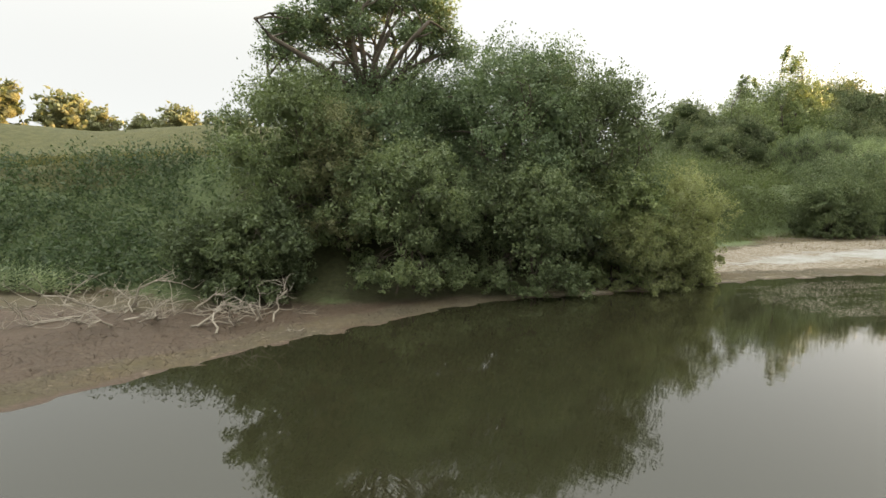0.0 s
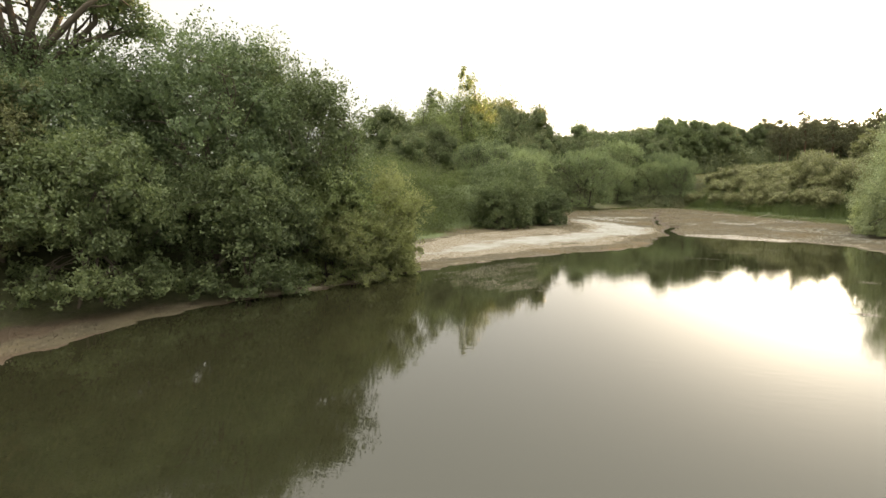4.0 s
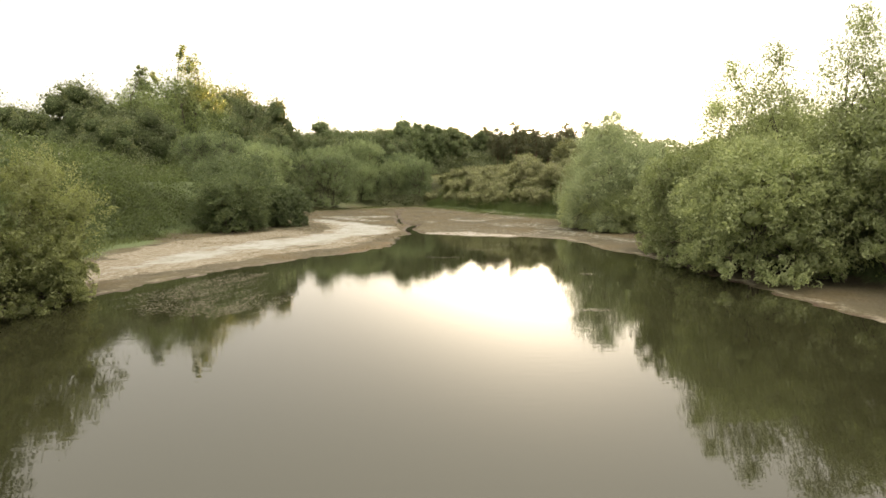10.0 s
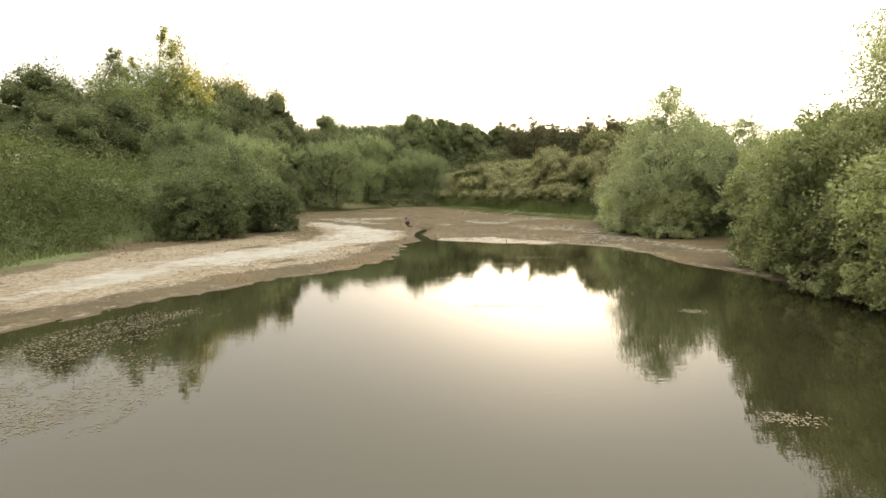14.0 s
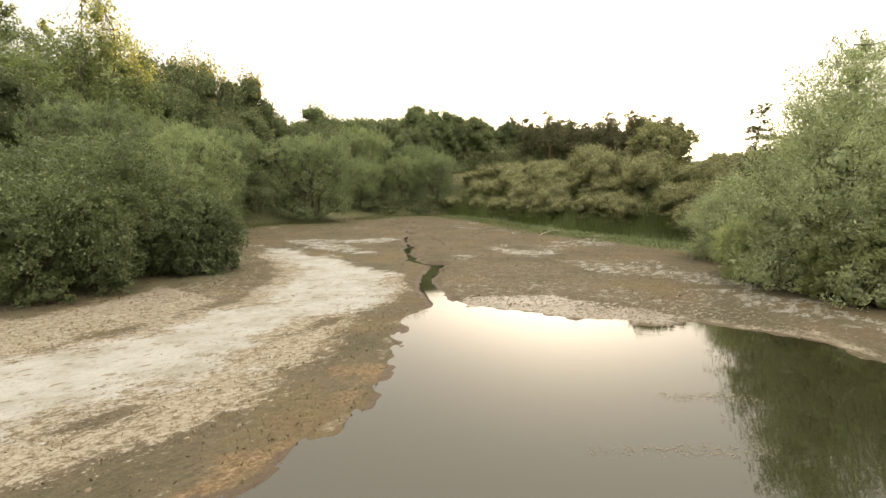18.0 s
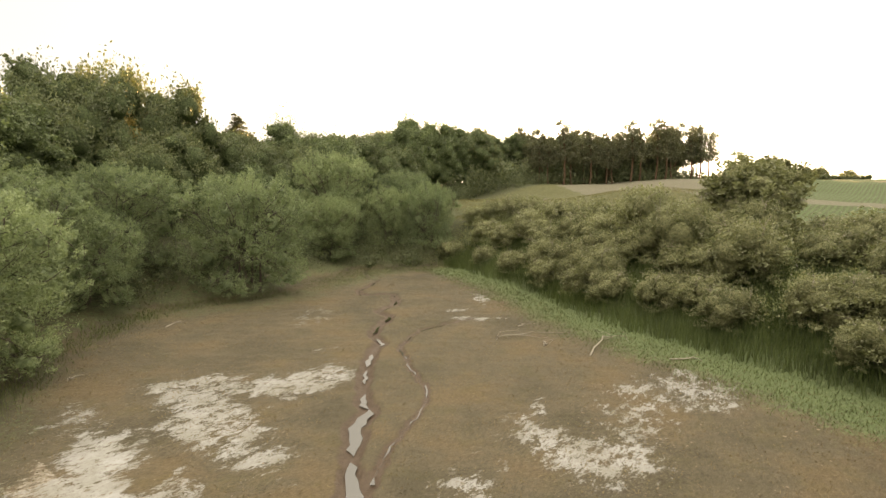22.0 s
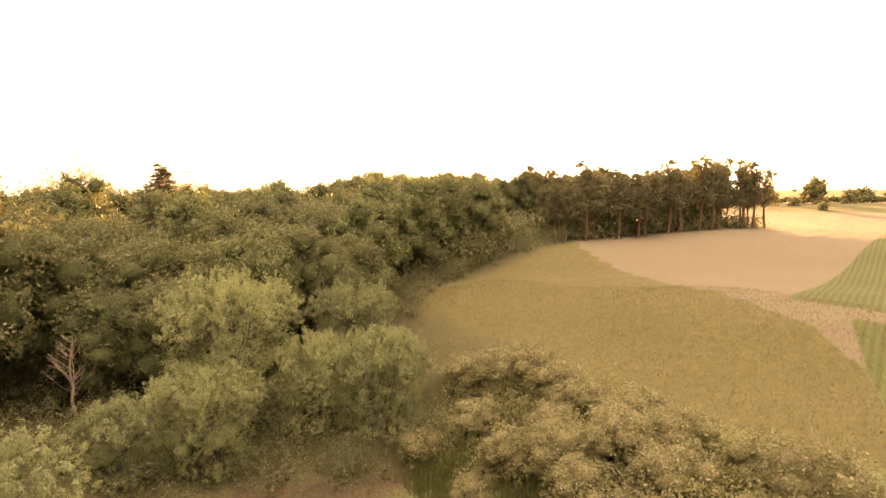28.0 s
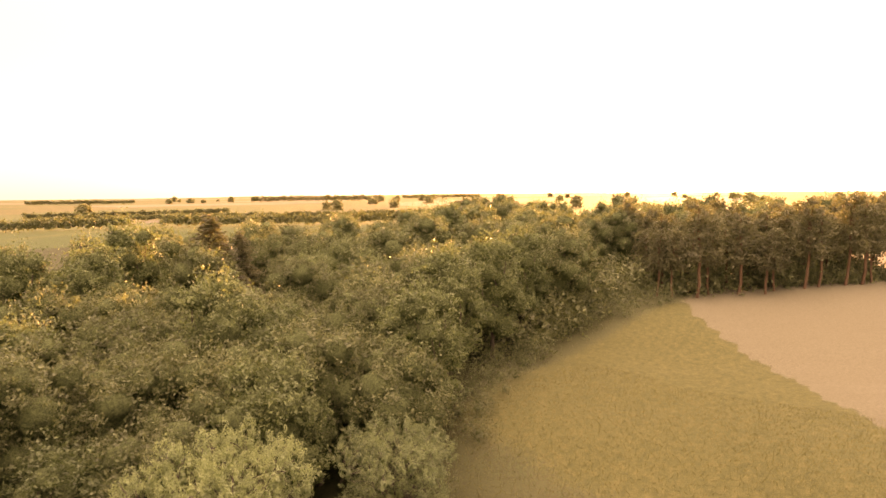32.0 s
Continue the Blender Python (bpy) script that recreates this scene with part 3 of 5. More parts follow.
    links.new(calc(nodes, links, "SUBTRACT", 0.5, calc(nodes, links, "MULTIPLY", fan_f, 0.4)), b.inputs["Strength"])
    links.new(calc(nodes, links, "ADD", fine, calc(nodes, links, "MULTIPLY", grit, 0.9)), b.inputs["Height"])
    links.new(b.outputs[0], p.inputs["Normal"])
    links.new(p.outputs[0], out.inputs["Surface"])
    return m


ground_me.materials.append(ground_material())
tagged(new("ground", ground_me), "dried brown pond bed with pale crust, grassy banks and farm fields", "ground", kind="structure")


def water_material(name, ripple, roughness, ior):
    m, nodes, links, out = material(name)
    geo = nodes.new("ShaderNodeNewGeometry")
    p = nodes.new("ShaderNodeBsdfPrincipled")
    wide = noise_node(nodes, links, geo.outputs["Position"], 0.16, 4)
    links.new(mix(nodes, links, wide, (0.015, 0.016, 0.008), (0.022, 0.021, 0.011)), p.inputs["Base Color"])
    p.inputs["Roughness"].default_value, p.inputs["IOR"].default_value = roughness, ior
    turn, stretch = nodes.new("ShaderNodeMapping"), nodes.new("ShaderNodeMapping")
    turn.inputs["Rotation"].default_value = (0, 0, radians(-42))
    stretch.inputs["Scale"].default_value = (2.6, 0.7, 1.0)      # low ripples across the length of the pond
    links.new(geo.outputs["Position"], turn.inputs["Vector"])
    links.new(turn.outputs[0], stretch.inputs["Vector"])
    rip = noise_node(nodes, links, stretch.outputs[0], 1.5, 3, 0.5)
    calm = noise_node(nodes, links, geo.outputs["Position"], 0.12, 2)
    b = nodes.new("ShaderNodeBump")
    b.inputs["Distance"].default_value = 0.03
    links.new(calc(nodes, links, "MULTIPLY", calm, ripple), b.inputs["Strength"])
    links.new(rip, b.inputs["Height"])
    links.new(b.outputs[0], p.inputs["Normal"])
    links.new(p.outputs[0], out.inputs["Surface"])
    return m


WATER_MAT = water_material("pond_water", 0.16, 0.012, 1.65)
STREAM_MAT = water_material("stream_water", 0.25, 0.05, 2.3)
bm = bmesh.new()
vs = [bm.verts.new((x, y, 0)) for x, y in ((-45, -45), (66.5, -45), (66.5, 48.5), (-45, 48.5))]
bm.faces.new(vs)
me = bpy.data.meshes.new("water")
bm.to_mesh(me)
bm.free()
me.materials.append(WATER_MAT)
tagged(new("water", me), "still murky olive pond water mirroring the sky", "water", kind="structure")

# ---- plant builders ----
def part(name, me, parent, label=""):
    ob = new(name, me)
    ob.parent = parent
    if label:
        tagged(ob, label)
    return ob


def tube_mesh(name, paths, mat, sides=6):
    """Tapered round stems: each path is a list of (place, radius)."""
    verts, loops = [], []
    for path in paths:
        base = len(verts)
        pts = [Vector(p) for p, _ in path]
        for k, (p, r) in enumerate(path):
            ahead = (pts[min(k + 1, len(pts) - 1)] - pts[max(k - 1, 0)])
            ahead = ahead.normalized() if ahead.length > 1e-6 else Vector((0, 0, 1))
            u = ahead.orthogonal().normalized()
            v = ahead.cross(u)
            for s in range(sides):
                a = 2 * math.pi * s / sides
                verts.append(pts[k] + (u * math.cos(a) + v * math.sin(a)) * r)
        for k in range(len(path) - 1):
            for s in range(sides):
                a, b = base + k * sides + s, base + k * sides + (s + 1) % sides
                loops += [a, b, b + sides, a + sides]
    return mesh_from(name, np.array([tuple(v) for v in verts]), 4, loops, mat, True)


def leaves_mesh(name, pts, axis_u, axis_v, mat):
    """One mesh of small four-cornered leaves, slightly folded along the middle."""
    n = len(pts)
    verts = np.empty((n, 4, 3))
    fold = np.cross(axis_u, axis_v)
    fold *= 0.18 * np.linalg.norm(axis_v, axis=1, keepdims=True) / np.maximum(np.linalg.norm(fold, axis=1, keepdims=True), 1e-9)
    verts[:, 0], verts[:, 1] = pts - axis_u, pts + axis_v - 0.15 * axis_u + fold
    verts[:, 2], verts[:, 3] = pts + axis_u, pts - axis_v - 0.15 * axis_u + fold
    return mesh_from(name, verts.reshape(-1, 3), 4, np.arange(4 * n), mat)


def unit(v):
    return v / np.maximum(np.linalg.norm(v, axis=1, keepdims=True), 1e-9)


def crown_mesh(name, rng, lobes, clumps, per, leaf, mat, upward=0.0, slim=0.5, spread=0.13, inner=0.5, floor_z=0.2, core=70):
    """Leaves in clumps on the shells of several lobes. lobes: (centre, radii). upward: how far leaves and sprays point up."""
    vol = np.array([r[0] * r[1] + r[0] * r[2] for _, r in lobes])
    share = np.maximum(3, (clumps * vol / vol.sum()).astype(int))
    P, U, V = [], [], []
    for (c, r), k in zip(lobes, share):
        c0, c, r = c, np.array(c), np.array(r)
        d = unit(rng.normal(size=(k, 3)))
        d[:, 2] = np.where(d[:, 2] < -0.55, -d[:, 2], d[:, 2])
        rad = 1 - inner * rng.random(k) ** 1.7 + 0.05 * rng.normal(size=k)
        cc = c + d * r * rad[:, None]
        inner_of = np.zeros(k, bool)
        for c2, r2 in lobes:
            if c2 is not c0 and abs(c2[0] - c[0]) < r[0] + r2[0] and abs(c2[1] - c[1]) < r[1] + r2[1]:
                inner_of |= (((cc - np.array(c2)) / np.array(r2)) ** 2).sum(1) < 0.3
        d, cc = d[~inner_of], cc[~inner_of]
        k = len(d)
        if k == 0:
            continue
        size = spread * r.mean() * (0.7 + 0.9 * rng.random(k))
        m = np.maximum(4, (per * (0.5 + rng.random(k))).astype(int))
        idx = np.repeat(np.arange(k), m)
        off = rng.normal(size=(len(idx), 3))
        off /= np.maximum(1.0, np.linalg.norm(off, axis=1, keepdims=True) / 1.25)
        out = d[idx]
        # clumps are long along the spray, which grows outwards and up
        grow = unit(out * (1 - 0.6 * upward) + np.array([0, 0, upward]) + 0.15 * rng.normal(size=out.shape))
        off = off + grow * (off * grow).sum(1, keepdims=True) * (0.5 + 1.3 * upward)
        p = cc[idx] + off * size[idx][:, None]
        u = unit(grow * (0.35 + upward) + rng.normal(size=out.shape) * 0.75)
        v = unit(np.cross(u, out + 0.7 * rng.normal(size=out.shape)))
        L = leaf * (0.6 + 0.8 * rng.random(len(idx)))[:, None]
        P.append(p), U.append(u * L), V.append(v * L * slim)
        if core:        # larger leafy twigs in the shade within
            g = int(core * 2)
            e = unit(rng.normal(size=(g, 3)))
            P.append(c + e * r * rng.uniform(0.1, 0.42, (g, 1)))
            u2 = unit(np.cross(e, rng.normal(size=(g, 3))))
            q2 = max(leaf, min(0.34, r.mean() * 0.1))
            U.append(u2 * q2), V.append(unit(np.cross(e, u2)) * q2 * 0.6)
    P, U, V = np.concatenate(P), np.concatenate(U), np.concatenate(V)
    keep = P[:, 2] > floor_z
    return leaves_mesh(name, P[keep], U[keep], V[keep], mat)


def ball(n_ring, n_seg):
    """A unit sphere as four-cornered faces."""
    a = np.linspace(0.0, math.pi, n_ring + 1)
    b = np.arange(n_seg) * 2 * math.pi / n_seg
    v = np.stack([np.sin(a)[:, None] * np.cos(b), np.sin(a)[:, None] * np.sin(b), np.cos(a)[:, None] + 0 * b], -1).reshape(-1, 3)
    r, c = np.meshgrid(np.arange(n_ring), np.arange(n_seg), indexing="ij")
    r, c = r.ravel(), c.ravel()
    d = (c + 1) % n_seg
    return v, np.stack([r * n_seg + c, (r + 1) * n_seg + c, (r + 1) * n_seg + d, r * n_seg + d], 1)


BALL, BALL_FACES = ball(8, 14)


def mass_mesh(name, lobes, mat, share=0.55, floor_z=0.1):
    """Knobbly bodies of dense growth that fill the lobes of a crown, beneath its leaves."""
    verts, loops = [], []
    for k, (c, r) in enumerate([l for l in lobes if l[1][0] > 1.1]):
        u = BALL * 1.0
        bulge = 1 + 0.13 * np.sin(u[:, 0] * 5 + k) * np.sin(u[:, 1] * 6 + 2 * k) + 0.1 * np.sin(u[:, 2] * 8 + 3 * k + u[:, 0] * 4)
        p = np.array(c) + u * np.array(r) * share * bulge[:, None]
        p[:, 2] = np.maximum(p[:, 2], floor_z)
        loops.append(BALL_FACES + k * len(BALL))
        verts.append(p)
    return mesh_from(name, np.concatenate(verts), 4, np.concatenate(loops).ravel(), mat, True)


def limb_path(rng, a, b, r0, r1, bend=0.12, n=6):
    a, b = np.array(a, float), np.array(b, float)
    side = rng.normal(size=3) * np.linalg.norm(b - a) * bend
    out = []
    for k in range(n):
        s = k / (n - 1)
        p = a + (b - a) * s + side * math.sin(math.pi * s) + rng.normal(size=3) * 0.015 * np.linalg.norm(b - a) * (0 < s < 1)
        out.append((tuple(p), r0 + (r1 - r0) * s))
    return out


def tree(name, seed, lobes, clumps, per, leaf, mat, label, category, trunk_r=0.25, fork=0.35, stems=1, bark=None, group="", split=False, twigs=4, mass=None, mass_share=0.55, bend=0.12, **kw):
    """A tree or bush of given lobes at the origin: trunk, limbs and crown under an empty."""
    rng = np.random.default_rng(seed)
    root = tagged(new(name), label, category, group)
    top = max(c[2] for c, _ in lobes)
    bark = bark or BARK
    stemps, limbs = [], []
    for s in range(stems):
        foot = (0, 0, -0.3) if stems == 1 else (*(rng.normal(size=2) * trunk_r * 2.5), -0.3)
        cx, cy = np.mean([c[0] for c, _ in lobes]), np.mean([c[1] for c, _ in lobes])
        knee = (cx * 0.4 + foot[0] + rng.normal() * 0.3, cy * 0.4 + foot[1] + rng.normal() * 0.3, top * fork)
        stemps.append(limb_path(rng, foot, knee, trunk_r * 1.25 / stems ** 0.5, trunk_r * 0.75 / stems ** 0.5, 0.05))
        for c, r in lobes[s::stems]:
            end = (c[0] + rng.normal() * 0.2, c[1], c[2] + r[2] * 0.45)
            path = limb_path(rng, knee, end, trunk_r * 0.55 / stems ** 0.5, trunk_r * 0.08, bend)
            limbs.append([path])
            for q in range(twigs):
                mid = path[2 + q % 4][0]
                tip = np.array(c) + unit(rng.normal(size=(1, 3)))[0] * np.array(r) * 0.85
                limbs[-1].append(limb_path(rng, mid, tip, trunk_r * 0.2, trunk_r * 0.03, 0.1, 5))
    if split:
        trunk = part("trunk", tube_mesh("trunk", stemps, bark, 8), root)
        for some in limbs:
            part("limb", tube_mesh("limb", some, bark, 5), trunk)
    else:
        part("trunk", tube_mesh("trunk", stemps + [p for some in limbs for p in some], bark, 6), root)
    part("crown", crown_mesh("crown", rng, lobes, clumps, per, leaf, mat, **kw), root)
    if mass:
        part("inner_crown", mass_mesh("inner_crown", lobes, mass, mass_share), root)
    return root


def random_lobes(seed, r, h, n=9, low=0.1, flat=0.95, skirt=8):
    """Lobes that together fill a full uneven dome of radius r and height h, down to low * h."""
    rng = np.random.default_rng(seed)
    mid, up = h * (0.5 + 0.3 * low), h * (0.56 - 0.3 * low)
    out = [((0, 0, mid), (r * 0.74, r * 0.74, up * 0.8))]
    for k in range(n):
        zz = 0.95 - 1.75 * (k + 0.5) / n
        a = k * 2.4 + rng.uniform(-0.4, 0.4)
        ring = math.sqrt(max(0.0, 1 - zz * zz))
        q = rng.uniform(0.32, 0.46)
        d = 1.02 - q + rng.uniform(-0.06, 0.05)
        c = (r * d * ring * math.cos(a), r * d * ring * math.sin(a), max(mid + up * d * zz, low * h + r * q * 0.4))
        out.append((c, (r * q, r * q, min(r * q, up * 0.62) * rng.uniform(0.85, 1.1) * flat)))
    for k in range(skirt):
        a, d, q = 2 * math.pi * k / skirt + rng.uniform(-0.3, 0.3), rng.uniform(0.58, 0.74), rng.uniform(0.22, 0.32)
        out.append(((r * d * math.cos(a), r * d * math.sin(a), h * rng.uniform(0.05, 0.15)), (r * q, r * q, h * rng.uniform(0.11, 0.17))))
    return out


def plume_lobes(seed, r, h, n=34):
    """A dome with many upright feathery sprays standing out of it."""
    rng = np.random.default_rng(seed)
    out = random_lobes(seed, r * 0.92, h * 0.86, 12, 0.05)
    for k in range(n):
        a, d = k * 2.4 + rng.uniform(-0.3, 0.3), math.sqrt((k + 0.5) / n) * 0.9
        top = h * (0.52 + 0.36 * math.sqrt(max(0.0, 1 - d * d)) + rng.uniform(-0.05, 0.07))
        q = r * rng.uniform(0.13, 0.2)
        out.append(((r * d * math.cos(a), r * d * math.sin(a), top), (q, q, h * rng.uniform(0.12, 0.2))))
    return out


def place(ob, x, y, size=1.0, turn=0.0, tall=1.0, sink=0.15):
    m = Matrix.Translation((x, y, height(x, y) - sink)) @ Matrix.Rotation(turn, 4, "Z") @ Matrix.Diagonal((size, size, size * tall, 1))
    return m


def put_copies(ob, spots, label="", first=True):
    """Stands the plant at the first spot and copies of it at the others: x, y, size, turn, tallness."""
    made = []
    for k, (x, y, size, turn, tall) in enumerate(spots):
        m = place(ob, x, y, size, turn, tall)
        if k == 0:
            continue
        made.append(copy_thing(ob, m))
    x, y, size, turn, tall = spots[0]
    ob.matrix_basis = place(ob, x, y, size, turn, tall)
    return [ob] + made


# ---- the clump of trees on the near bank ----
def near_tree(seed, x, y, r, h, mat, label, category, n=12, clumps=900, per=46, leaf=0.095, **kw):
    ob = tree(kw.pop("name", "sallow_tree"), seed, random_lobes(seed, r, h, n, kw.pop("low", 0.14)), clumps, per, leaf, mat, label, category, split=True, **kw)
    ob.matrix_basis = place(ob, x, y)
    return ob


# the oak, open-crowned with its boughs showing
oak_pads = [(-5.3, 0, 9.8), (-4.4, 0.3, 12.3), (-2.7, 0, 14.4), (-0.7, 0.4, 15.0), (1.5, 0, 14.5), (3.4, 0.2, 12.9), (4.7, 0, 10.9), (-1.4, -0.6, 12.4), (1.0, 0.5, 12.8), (2.9, -0.4, 10.6), (-2.6, 0.2, 10.6), (5.4, 0.3, 9.6), (-3.4, -0.3, 11.4), (-5.2, 0.2, 11.2), (4.5, 0.2, 12.3), (-0.4, -0.5, 11.0), (2.5, 0.3, 13.6), (-1.8, 0.4, 13.4)]
oak_lobes = [(c, (1.35 + 0.2 * math.sin(3 * k), 1.3, 0.78 + 0.12 * math.cos(5 * k))) for k, c in enumerate(oak_pads)]
oak_lobes += [((0, 1.0, 6.4), (4.4, 2.6, 2.0)), ((3.6, 0.6, 6.2), (3.0, 2.4, 1.9)), ((-3.6, 0.8, 6.2), (3.0, 2.4, 2.2))]
oak = tree("oak_tree", 11, oak_lobes, 1500, 50, 0.1, LEAF_DARK, "tall dark oak with an open crown and bare boughs showing", "tree",
           trunk_r=0.42, fork=0.45, spread=0.26, split=True, core=20, bend=0.24)
oak.matrix_basis = place(oak, -4.6, 38.5, 1.1, 0.0, 0.9)

near_tree(21, -8.8, 33.4, 4.9, 11.6, LEAF_SALLOW, "tall grey-green sallow on the pond bank beside the oak", "tree", trunk_r=0.2, stems=2)
near_tree(22, 5.3, 36.4, 5.8, 14.4, LEAF_DARK, "broad dark green tree overhanging the pond bank", "tree", n=14, clumps=1200, trunk_r=0.26)
near_tree(23, 11.0, 38.4, 5.8, 13.6, LEAF_DOME, "rounded grey-green tree on the pond bank", "tree", n=14, clumps=1200, trunk_r=0.26)
near_tree(24, 15.9, 37.8, 4.4, 7.8, LEAF_LIME, "yellow-green willow bush at the tip of the bank", "bush", trunk_r=0.12, stems=3, upward=0.3, slim=0.32, name="willow_bush", low=0.08)
near_tree(25, -9.2, 29.8, 3.4, 5.8, LEAF_DOME, "dense green sallow bush low on the bank", "bush", trunk_r=0.1, stems=3, name="sallow_bush", low=0.1)
near_tree(26, -1.2, 31.8, 4.5, 9.2, LEAF_DOME, "grey-green sallow bush leaning over the mud", "bush", trunk_r=0.12, stems=3, name="sallow_bush", low=0.1)
near_tree(27, 6.4, 33.0, 4.3, 8.6, LEAF_DOME, "low sallow bush with leaves down to the water", "bush", trunk_r=0.1, stems=3, name="sallow_bush", low=0.07)
near_tree(28, -5.4, 33.8, 3.7, 9.6, LEAF_BROWN, "olive-brown drooping willow among darker trees", "tree", trunk_r=0.14, stems=2, name="drooping_willow", slim=0.28)
near_tree(29, 13.4, 34.2, 3.2, 4.8, LEAF_LIME, "low bright green willow scrub at the water's edge", "bush", clumps=480, trunk_r=0.07, stems=3, name="willow_scrub", low=0.07, upward=0.25, slim=0.32)
near_tree(33, -12.6, 31.6, 3.2, 4.4, LEAF_DOME, "low dense sallow scrub above the beach", "bush", clumps=560, trunk_r=0.08, stems=3, name="sallow_scrub", low=0.06)
near_tree(34, 17.6, 40.0, 2.2, 3.6, LEAF_LIME, "small bright willow bush at the end of the bank", "bush", clumps=460, trunk_r=0.07, stems=3, name="willow_scrub", low=0.05, slim=0.32)
near_tree(35, 16.6, 35.9, 2.5, 3.6, LEAF_LIME, "small willow bush with leaves over the water", "bush", clumps=460, trunk_r=0.07, stems=3, name="willow_scrub", low=0.05, slim=0.32)
near_tree(30, 12.4, 36.0, 3.6, 8.0, LEAF_SALLOW, "grey-green sallow bush between tree and willow", "bush", trunk_r=0.1, stems=3, name="sallow_bush", low=0.1)

near_tree(36, -3.4, 36.0, 4.6, 8.8, LEAF_DARK, "dark leafy tree in front of the oak", "tree", n=14, clumps=1000, trunk_r=0.2)
near_tree(37, 8.4, 39.5, 4.8, 14.0, LEAF_DOME, "grey-green tree closing the clump behind the others", "tree", n=13, clumps=800, trunk_r=0.22)

near_tree(38, 1.2, 38.8, 3.8, 8.6, LEAF_DARK, "dark tree filling the middle of the clump", "tree", n=12, clumps=800, trunk_r=0.18)

# ---- domed bushes and trees along the far left shore ----
near_tree(31, 49.8, 71.8, 6.4, 9.6, LEAF_DOME, "wide domed grey-green sallow bush beside the dry shore", "bush", n=16, clumps=1250, per=44, leaf=0.1, trunk_r=0.14, stems=4, name="sallow_bush", low=0.07)
near_tree(32, 56.4, 70.8, 4.2, 5.6, LEAF_DOME, "domed sallow bush at the bend of the shore", "bush", n=16, clumps=1250, per=44, leaf=0.1, trunk_r=0.14, stems=4, name="sallow_bush", low=0.07)

near_tree(39, 46.2, 67.6, 5.0, 7.6, LEAF_DOME, "dense domed sallow bush above the pale crust", "bush", n=15, clumps=1100, per=44, leaf=0.1, trunk_r=0.12, stems=4, name="sallow_bush", low=0.05)

willow_a = tree("willow_tree", 41, plume_lobes(41, 7.5, 12.4), 2000, 44, 0.115, LEAF_WILLOW, "rounded pale green willow at the edge of the dry bed", "tree",
                trunk_r=0.22, stems=3, upward=0.5, slim=0.28, spread=0.095, inner=0.35, group="willows round the bed")
put_copies(willow_a, [(95, 106, 1.14, 0.3, 0.95), (122, 123, 1.05, 2.1, 1.12), (131, 108, 0.74, 4.0, 1.15), (71, 105, 1.0, 5.1, 0.9), (138, 121, 0.85, 1.1, 1.0), (84, 115, 0.95, 1.9, 0.95)])
willow_b = tree("willow_tree", 42, plume_lobes(42, 6.5, 11.4), 1800, 44, 0.115, LEAF_WILLOW, "bushy willow with upright pale sprays", "tree",
                trunk_r=0.2, stems=3, upward=0.55, slim=0.28, spread=0.095, inner=0.35, group="willows round the bed")
put_copies(willow_b, [(66, 93, 1.2, 0.5, 0.85), (60.5, 86, 0.85, 3.9, 0.8), (78, 107, 0.85, 2.6, 0.9), (109, 118, 0.6, 3.3, 0.95), (127, 114, 0.75, 0.4, 1.1), (116, 117, 0.85, 4.4, 1.0), (56, 89, 0.9, 1.4, 0.9)])

# ---- trees of the south bank ----
silver_lobes = random_lobes(51, 6.4, 11.4, 17, 0.04) + [((0.2, 0, 9.6), (4.2, 4.2, 2.8)), ((-0.6, 0.4, 11.4), (3.3, 3.3, 2.4)), ((0.5, 0, 13.0), (2.3, 2.3, 1.8)), ((-0.2, 0.2, 14.2), (1.4, 1.4, 1.2))]
silver = tree("silver_willow", 51, silver_lobes, 2000, 44, 0.11, LEAF_SILVER, "tall silvery willow leaning over the shore", "tree",
              trunk_r=0.24, stems=3, upward=0.4, slim=0.3, spread=0.13, inner=0.5, group="south bank willows")
put_copies(silver, [(78.8, 30.6, 1.05, 0.0, 1.0), (81.5, 23.5, 0.95, 2.2, 0.74), (89, 31, 0.95, 4.0, 0.8), (91, 39.2, 0.72, 1.2, 0.72)])
bushy = tree("sallow_bush", 52, random_lobes(52, 4.8, 7.6, 15, 0.03), 1300, 56, 0.085, LEAF_OSIER, "rounded sallow bush hanging over the water", "bush",
             trunk_r=0.13, stems=4, group="south bank bushes")
put_copies(bushy, [(47.4, 8.2, 1.1, 0.2, 1.08), (53, 12.8, 1.1, 1.7, 1.1), (59.2, 15.6, 1.05, 3.9, 1.05), (49.5, 1.2, 1.25, 5.0, 1.15), (56.5, 7.5, 1.2, 2.5, 1.15), (65, 14, 1.1, 2.5, 1.15), (73.0, 18, 1.0, 0.9, 1.15), (77.0, 29.2, 0.8, 0.4, 0.9), (81.5, 35, 0.8, 3.4, 0.8)])
airy = tree("osier_tree", 53, [((0, 0, 9.5), (2.3, 2.3, 2.0)), ((0.8, 0.3, 12.0), (1.7, 1.7, 1.6)), ((-1.1, 0.4, 7.6), (2.4, 2.2, 1.9)), ((1.3, -0.5, 6.8), (2.4, 2.2, 1.8)),
            ((0.3, 0, 14.0), (1.1, 1.1, 1.3)), ((-1.4, 0.2, 11.0), (1.5, 1.5, 1.2)), ((0, 0.1, 4.6), (2.6, 2.4, 1.8))], 560, 34, 0.1, LEAF_OSIER,
            "tall open willow with thin pale leaves catching the light", "tree", trunk_r=0.12, fork=0.5, spread=0.2, upward=0.3, slim=0.35, core=0)
put_copies(airy, [(52, 11.4, 1.0, 0.0, 0.97), (50.4, 8.3, 1.0, 1.0, 0.99), (48.9, 3.8, 1.0, 2.0, 1.05), (58, 11, 0.8, 3.0, 0.95)])

